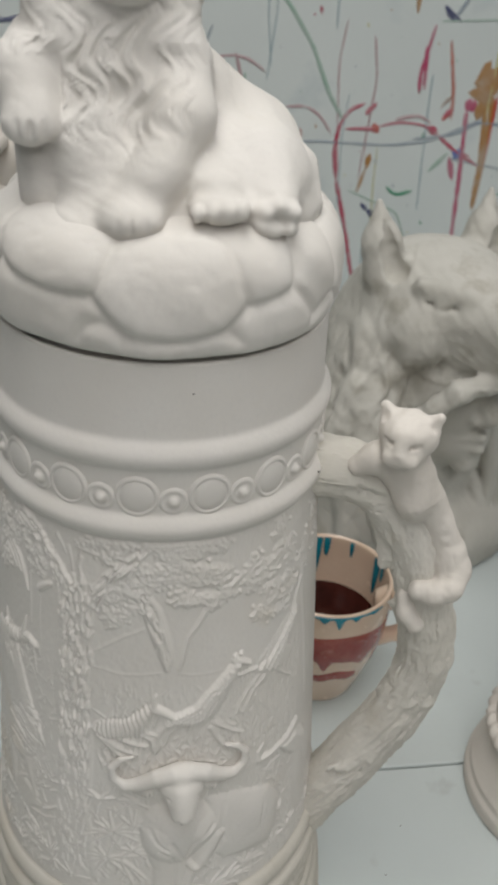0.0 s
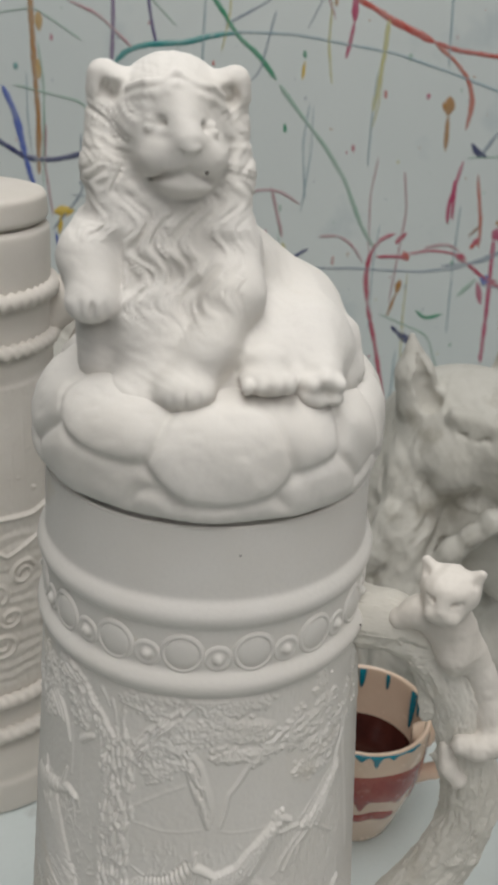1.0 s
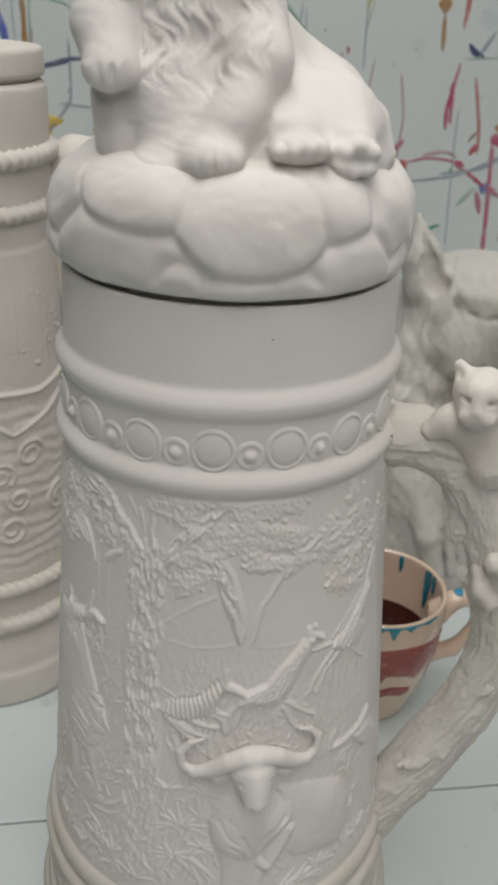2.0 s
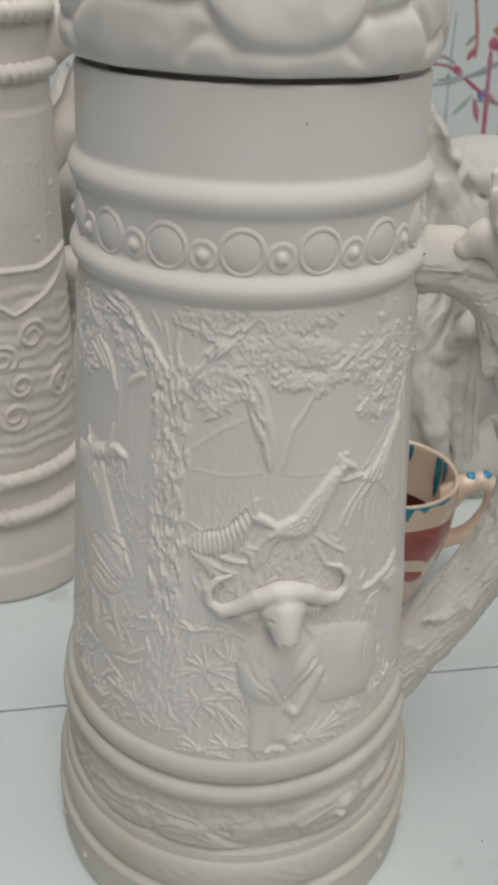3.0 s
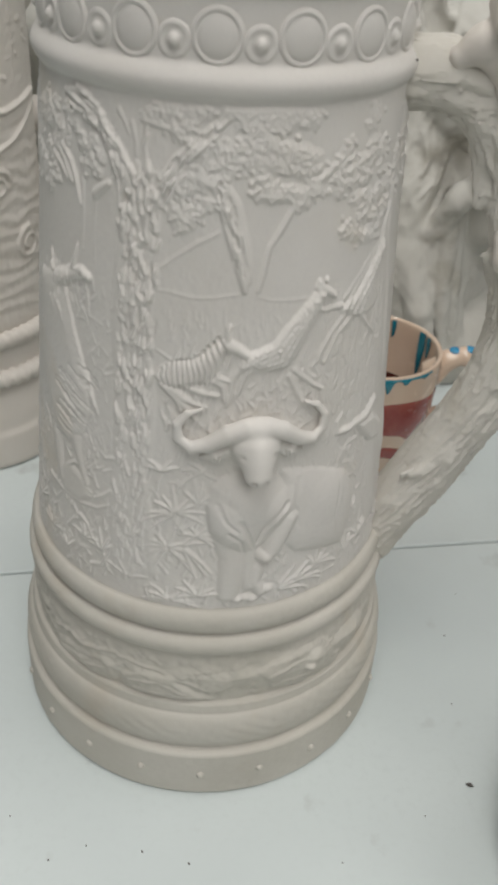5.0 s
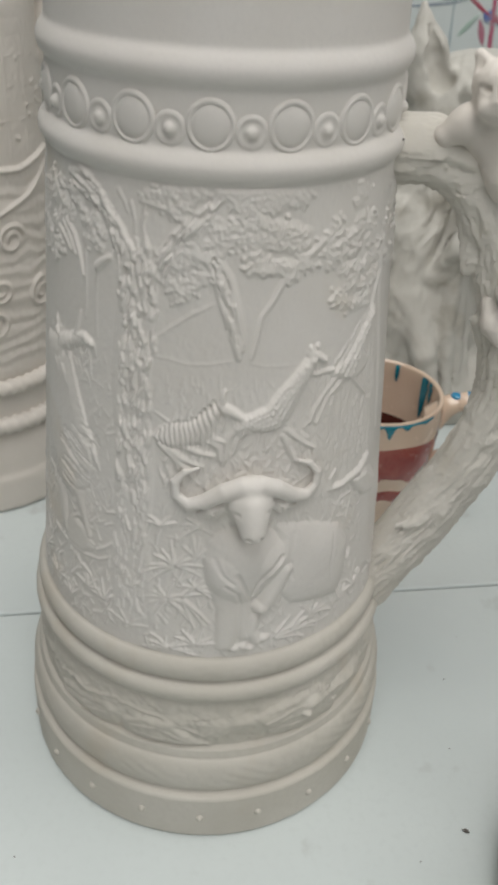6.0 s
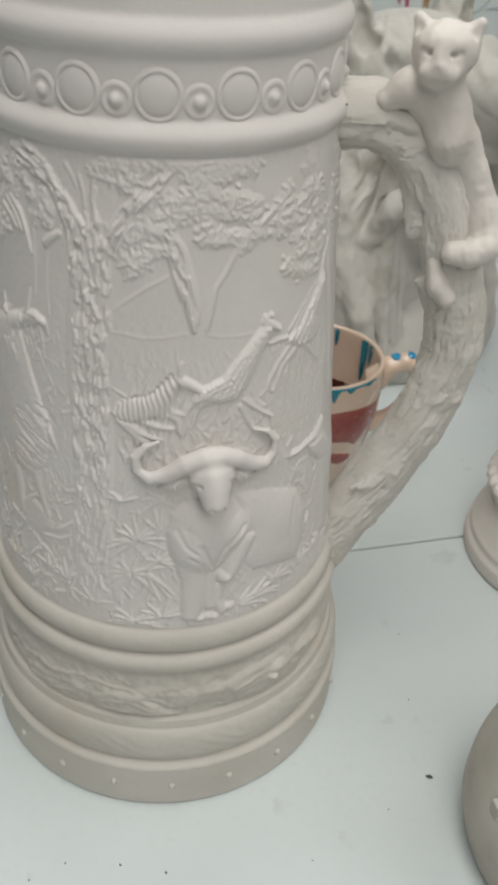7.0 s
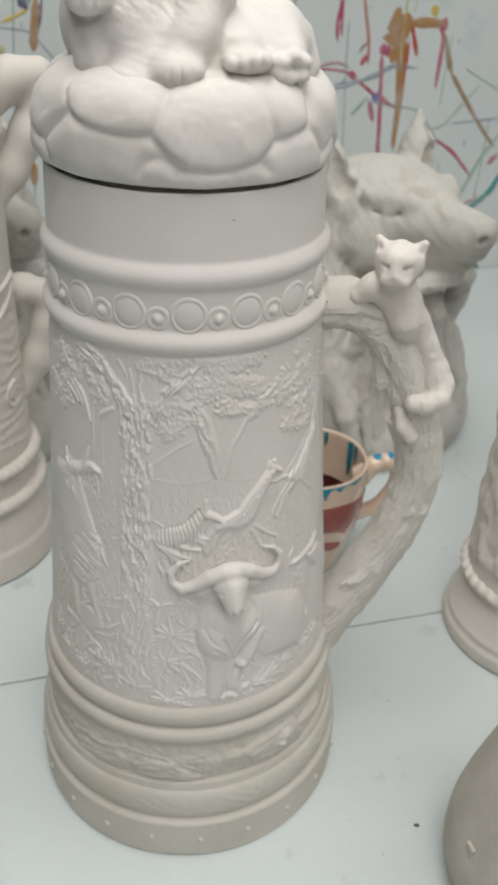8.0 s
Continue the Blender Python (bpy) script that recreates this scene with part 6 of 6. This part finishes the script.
    for k in range(4):
        c.rod((0.088 + 0.001 * k, 0.022 - 0.006 * k, 0.100), (0.091 + 0.001 * k, 0.023 - 0.006 * k, 0.084), 0.0035, 0.0016, 0.002)
    # wolf: brow, cheeks, upper jaw, nose
    c.ball((0, 0.045, 0.212), (0.034, 0.030, 0.026), 0.012)
    c.rod((0, 0.046, 0.202), (0, 0.102, 0.2080), 0.0290, 0.0170, 0.010)
    c.rod((0, 0.050, 0.186), (0, 0.098, 0.1950), 0.0270, 0.0140, 0.006)
    c.ball((0, 0.1120, 0.2130), (0.0125, 0.0100, 0.0105), 0.004)
    for s in (-1, 1):
        c.ball((s * 0.0068, 0.1190, 0.2100), (0.0030, 0.0050, 0.0030), 0.002, cut=True)
        c.ball((s * 0.036, 0.030, 0.190), (0.020, 0.026, 0.022), 0.008)
        c.ball((s * 0.0345, 0.0520, 0.2165), (0.0105, 0.0036, 0.0024), 0.004, -s * 55, cut=True)
        c.ball((s * 0.0320, 0.0500, 0.2165), (0.0066, 0.0060, 0.0042), 0.0016, -s * 55)
        c.rod((s * 0.0260, 0.0600, 0.2205), (s * 0.0400, 0.0360, 0.2195), 0.0022, 0.0020, 0.002)
        c.rod((s * 0.022, 0.0600, 0.2250), (s * 0.043, 0.0380, 0.2270), 0.0050, 0.0036, 0.009)
        # ears
        c.chain([(s * 0.041, 0.000, 0.222), (s * 0.047, -0.003, 0.244), (s * 0.0495, -0.007, 0.2690)], [0.0170, 0.0125, 0.0018], 0.005)
        c.chain([(s * 0.0430, 0.0135, 0.226), (s * 0.0490, 0.0085, 0.2420), (s * 0.0500, 0.0010, 0.2580)], [0.0080, 0.0058, 0.0014], 0.003, cut=True)
    c.chain([(-0.028, 0.076, 0.176), (-0.017, 0.102, 0.187), (0, 0.110, 0.190), (0.017, 0.102, 0.187), (0.028, 0.076, 0.176)], 0.0020, 0.003, cut=True)

    def fur(x, y, z):
        snout = np.clip((y - 0.045) / 0.03, 0, 1) * (z > 0.170)
        face = (y > 0.030) & (np.abs(x) < 0.036) & (z < 0.160) & (z > 0.084)
        ang = np.arctan2(x, y + 0.02)
        u = ang * 16 + 1.4 * lattice(ang * 4, z * 40, 92) + (z - 0.2) * 30 * np.sign(x)
        smooth = np.clip((0.205 - z) / 0.03, 0.30, 1) * np.clip((z - 0.075) / 0.05, 0.25, 1)
        coat = -0.0034 * (0.5 - np.abs(lattice(u * 0.8, z * 42 + y * 14, 93))) * smooth - 0.0016 * (0.5 - np.abs(lattice(u * 1.9, z * 80 + y * 30, 94))) * smooth
        low = np.clip((z - 0.02) / 0.03, 0, 1)
        return np.where(face, 0.0001, coat * (1 - 0.9 * snout) * low + 0.0005 * lattice(x * 260, z * 260 + y * 200, 95))
    c.shift(fur)
    c.floor_at(0.0)
    return c.skin()


bv, bf = bust_mesh()
bust = quads("wolf_hood_bust", bv, bf[:, ::-1], BISQUE_GREY)
tagged(bust, "dusty grey bisque bust under a wolf-skin hood", "bust", "wolf hood busts")
bust.matrix_basis = pose(0.207, 0.302, 0, 0, 0, -158)
copy_thing(bust, pose(-0.114, 0.362, 0, 0, 0, -150))


# ---- painted cup ----
cup = thing("painted_cup", 0.1100, 0.1360, 0, "cream cup splashed with red and teal glaze, brown inside", "cup")
CUP = [(0.0, 0.0), (0.0235, 0.0), (0.0250, 0.002), (0.0285, 0.012), (0.0340, 0.030), (0.0382, 0.050), (0.0398, 0.068), (0.0402, 0.083), (0.0398, 0.0855), (0.0385, 0.0860), (0.0372, 0.0850), (0.0368, 0.0800)]
turned("cup_body", CUP, GLAZE_CREAM, cup, "cream glazed bowl", 96)
turned("cup_inside", [(0.0369, 0.0820), (0.0364, 0.066), (0.0350, 0.050), (0.0300, 0.028), (0.0200, 0.014), (0.0, 0.012)], GLAZE_CREAM, cup, "cream inside wall", 96)
turned("brown_pool", [(0.0347, 0.0505), (0.0343, 0.0480), (0.0305, 0.0315), (0.0200, 0.018), (0.0, 0.016)], GLAZE_BROWN, cup, "dark brown glaze in the bottom", 96)


def cup_r(z):
    p = np.array(CUP[1:8])
    return np.interp(z, p[:, 1], p[:, 0])


def glaze(name, mat, edge_lo, edge_hi, az, label, inside=False):
    """A thin coat on the cup between two ragged edges."""
    n = 10
    lo, hi = np.array([edge_lo(a) for a in az]), np.array([edge_hi(a) for a in az])
    rows = []
    for k in range(n):
        t = k / (n - 1)
        z = lo + (hi - lo) * t
        r = (0.0366 - 0.0010 * (0.083 - z) / 0.02 if inside else cup_r(z)) + (-1 if inside else 1) * 0.0006 * math.sin(math.pi * t) ** 0.4
        rows.append(np.stack([r * np.cos(np.radians(az)), r * np.sin(np.radians(az)), z], 1))
    m = len(az)
    i, j = np.meshgrid(np.arange(n - 1), np.arange(m - 1), indexing="ij")
    f = np.stack([i * m + j, i * m + j + 1, (i + 1) * m + j + 1, (i + 1) * m + j], 2).reshape(-1, 4)
    return quads(name, np.concatenate(rows), f, mat, cup, label)


def drip(a, centers, depth, width):
    return sum(d_ * math.exp(-((a - c_) / w_) ** 2) for c_, d_, w_ in zip(centers, depth, width))


ring = np.arange(-180, 181, 1.5)
glaze("red_band", GLAZE_RED, lambda a: 0.0470 + 0.0012 * math.sin(a * 0.11) - drip(a, (-35, -60, -100, 20), (0.022, 0.006, 0.010, 0.012), (3.5, 9, 5, 4)), lambda a: 0.0680 + 0.0012 * math.sin(a * 0.07 + 1), ring, "brick red band with drips")
glaze("red_smear", GLAZE_RED, lambda a: 0.028 + 0.0015 * math.sin(a * 0.2), lambda a: 0.0355 + 0.002 * math.sin(a * 0.13), np.arange(-125, -62, 1.5), "faded red smear near the foot")
glaze("red_drip", GLAZE_RED, lambda a: 0.060 + 0.004 * ((a + 30) / 2.5) ** 2, lambda a: 0.0825 - 0.001 * ((a + 30) / 2.5) ** 2, np.arange(-32.2, -27.7, 0.5), "single red run below the rim")
glaze("teal_rim", GLAZE_TEAL, lambda a: 0.0838 - drip(a, (-92, -105, -78, -60), (0.008, 0.004, 0.003, 0.0015), (3, 4, 3, 4)), lambda a: 0.0850, np.arange(-125, -50, 1.0), "teal glaze dripping from the rim")
for a0, ln, wd in ((92, 0.032, 9), (78, 0.013, 3.5), (52, 0.010, 2.2), (18, 0.026, 4.5), (8, 0.012, 3.0), (118, 0.028, 8)):
    glaze("teal_drip", GLAZE_TEAL, lambda a, a0=a0, ln=ln, wd=wd: 0.0835 - ln * max(0.02, 1 - ((a - a0) / wd) ** 2) ** 0.5, lambda a: 0.0846, np.linspace(a0 - wd, a0 + wd, 24), "teal run inside the rim", True)
c = Clay((0.030, -0.012, 0.026), (0.072, 0.012, 0.096), 0.0009)
c.chain([(0.036, 0, 0.0700), (0.044, 0, 0.0795), (0.053, 0, 0.0830), (0.0595, 0, 0.0800), (0.0615, 0, 0.0700), (0.0570, 0, 0.0560), (0.0480, 0, 0.0440), (0.0355, 0, 0.0390)], [0.0080, 0.0055, 0.0048, 0.0046, 0.0044, 0.0044, 0.0046, 0.0060], 0.003)
v, f = c.skin()
a_ = radians(-14)
cup_handle = quads("handle", np.stack([v[:, 0] * math.cos(a_) - v[:, 1] * math.sin(a_), v[:, 0] * math.sin(a_) + v[:, 1] * math.cos(a_), v[:, 2]], 1), f[:, ::-1], GLAZE_CREAM, cup, "cream ear-shaped handle")
for s_, z_ in ((0.0470, 0.0858), (0.0550, 0.0872)):
    bm = bmesh.new()
    bmesh.ops.create_icosphere(bm, subdivisions=3, radius=1, matrix=Matrix.Translation((s_ * math.cos(a_), s_ * math.sin(a_), z_)) @ Matrix.Rotation(a_, 4, "Z") @ Matrix.Diagonal((0.0034, 0.0036, 0.0016, 1)))
    part("blue_spot", bm, GLAZE_BLUE, cup_handle, "sky blue glaze spot")


# ---- crumbs on the table ----
def crumb(x, y, size, seed):
    rng = random.Random(seed)
    bm = bmesh.new()
    bmesh.ops.create_icosphere(bm, subdivisions=2, radius=size)
    for vt in bm.verts:
        vt.co *= 1 + rng.uniform(-0.3, 0.3)
        vt.co.x *= 1.7
        vt.co.z = vt.co.z * 0.5
    low = min(vt.co.z for vt in bm.verts)
    ob = part("clay_crumb", bm, CRUMB)
    ob.matrix_basis = pose(x, y, -low, 0, 0, rng.uniform(0, 180))
    tagged(ob, "tiny dark dried clay crumb on the white table", "crumb", "crumbs on the table")


for k, (x, y, s) in enumerate(((0.1011, -0.0889, 0.0012), (0.1188, -0.0075, 0.0006), (0.1080, -0.0480, 0.0006), (-0.0350, -0.1010, 0.0007), (-0.0180, -0.1080, 0.0008), (-0.0700, -0.1000, 0.0006),
                               (0.0400, -0.1150, 0.0005), (-0.0850, -0.0800, 0.0006), (0.1350, 0.0200, 0.0005), (0.0780, -0.1000, 0.0005), (-0.0560, -0.0960, 0.0006), (0.1700, -0.0600, 0.0006))):
    crumb(x, y, s * (0.7 if k == 0 else 0.45), k)
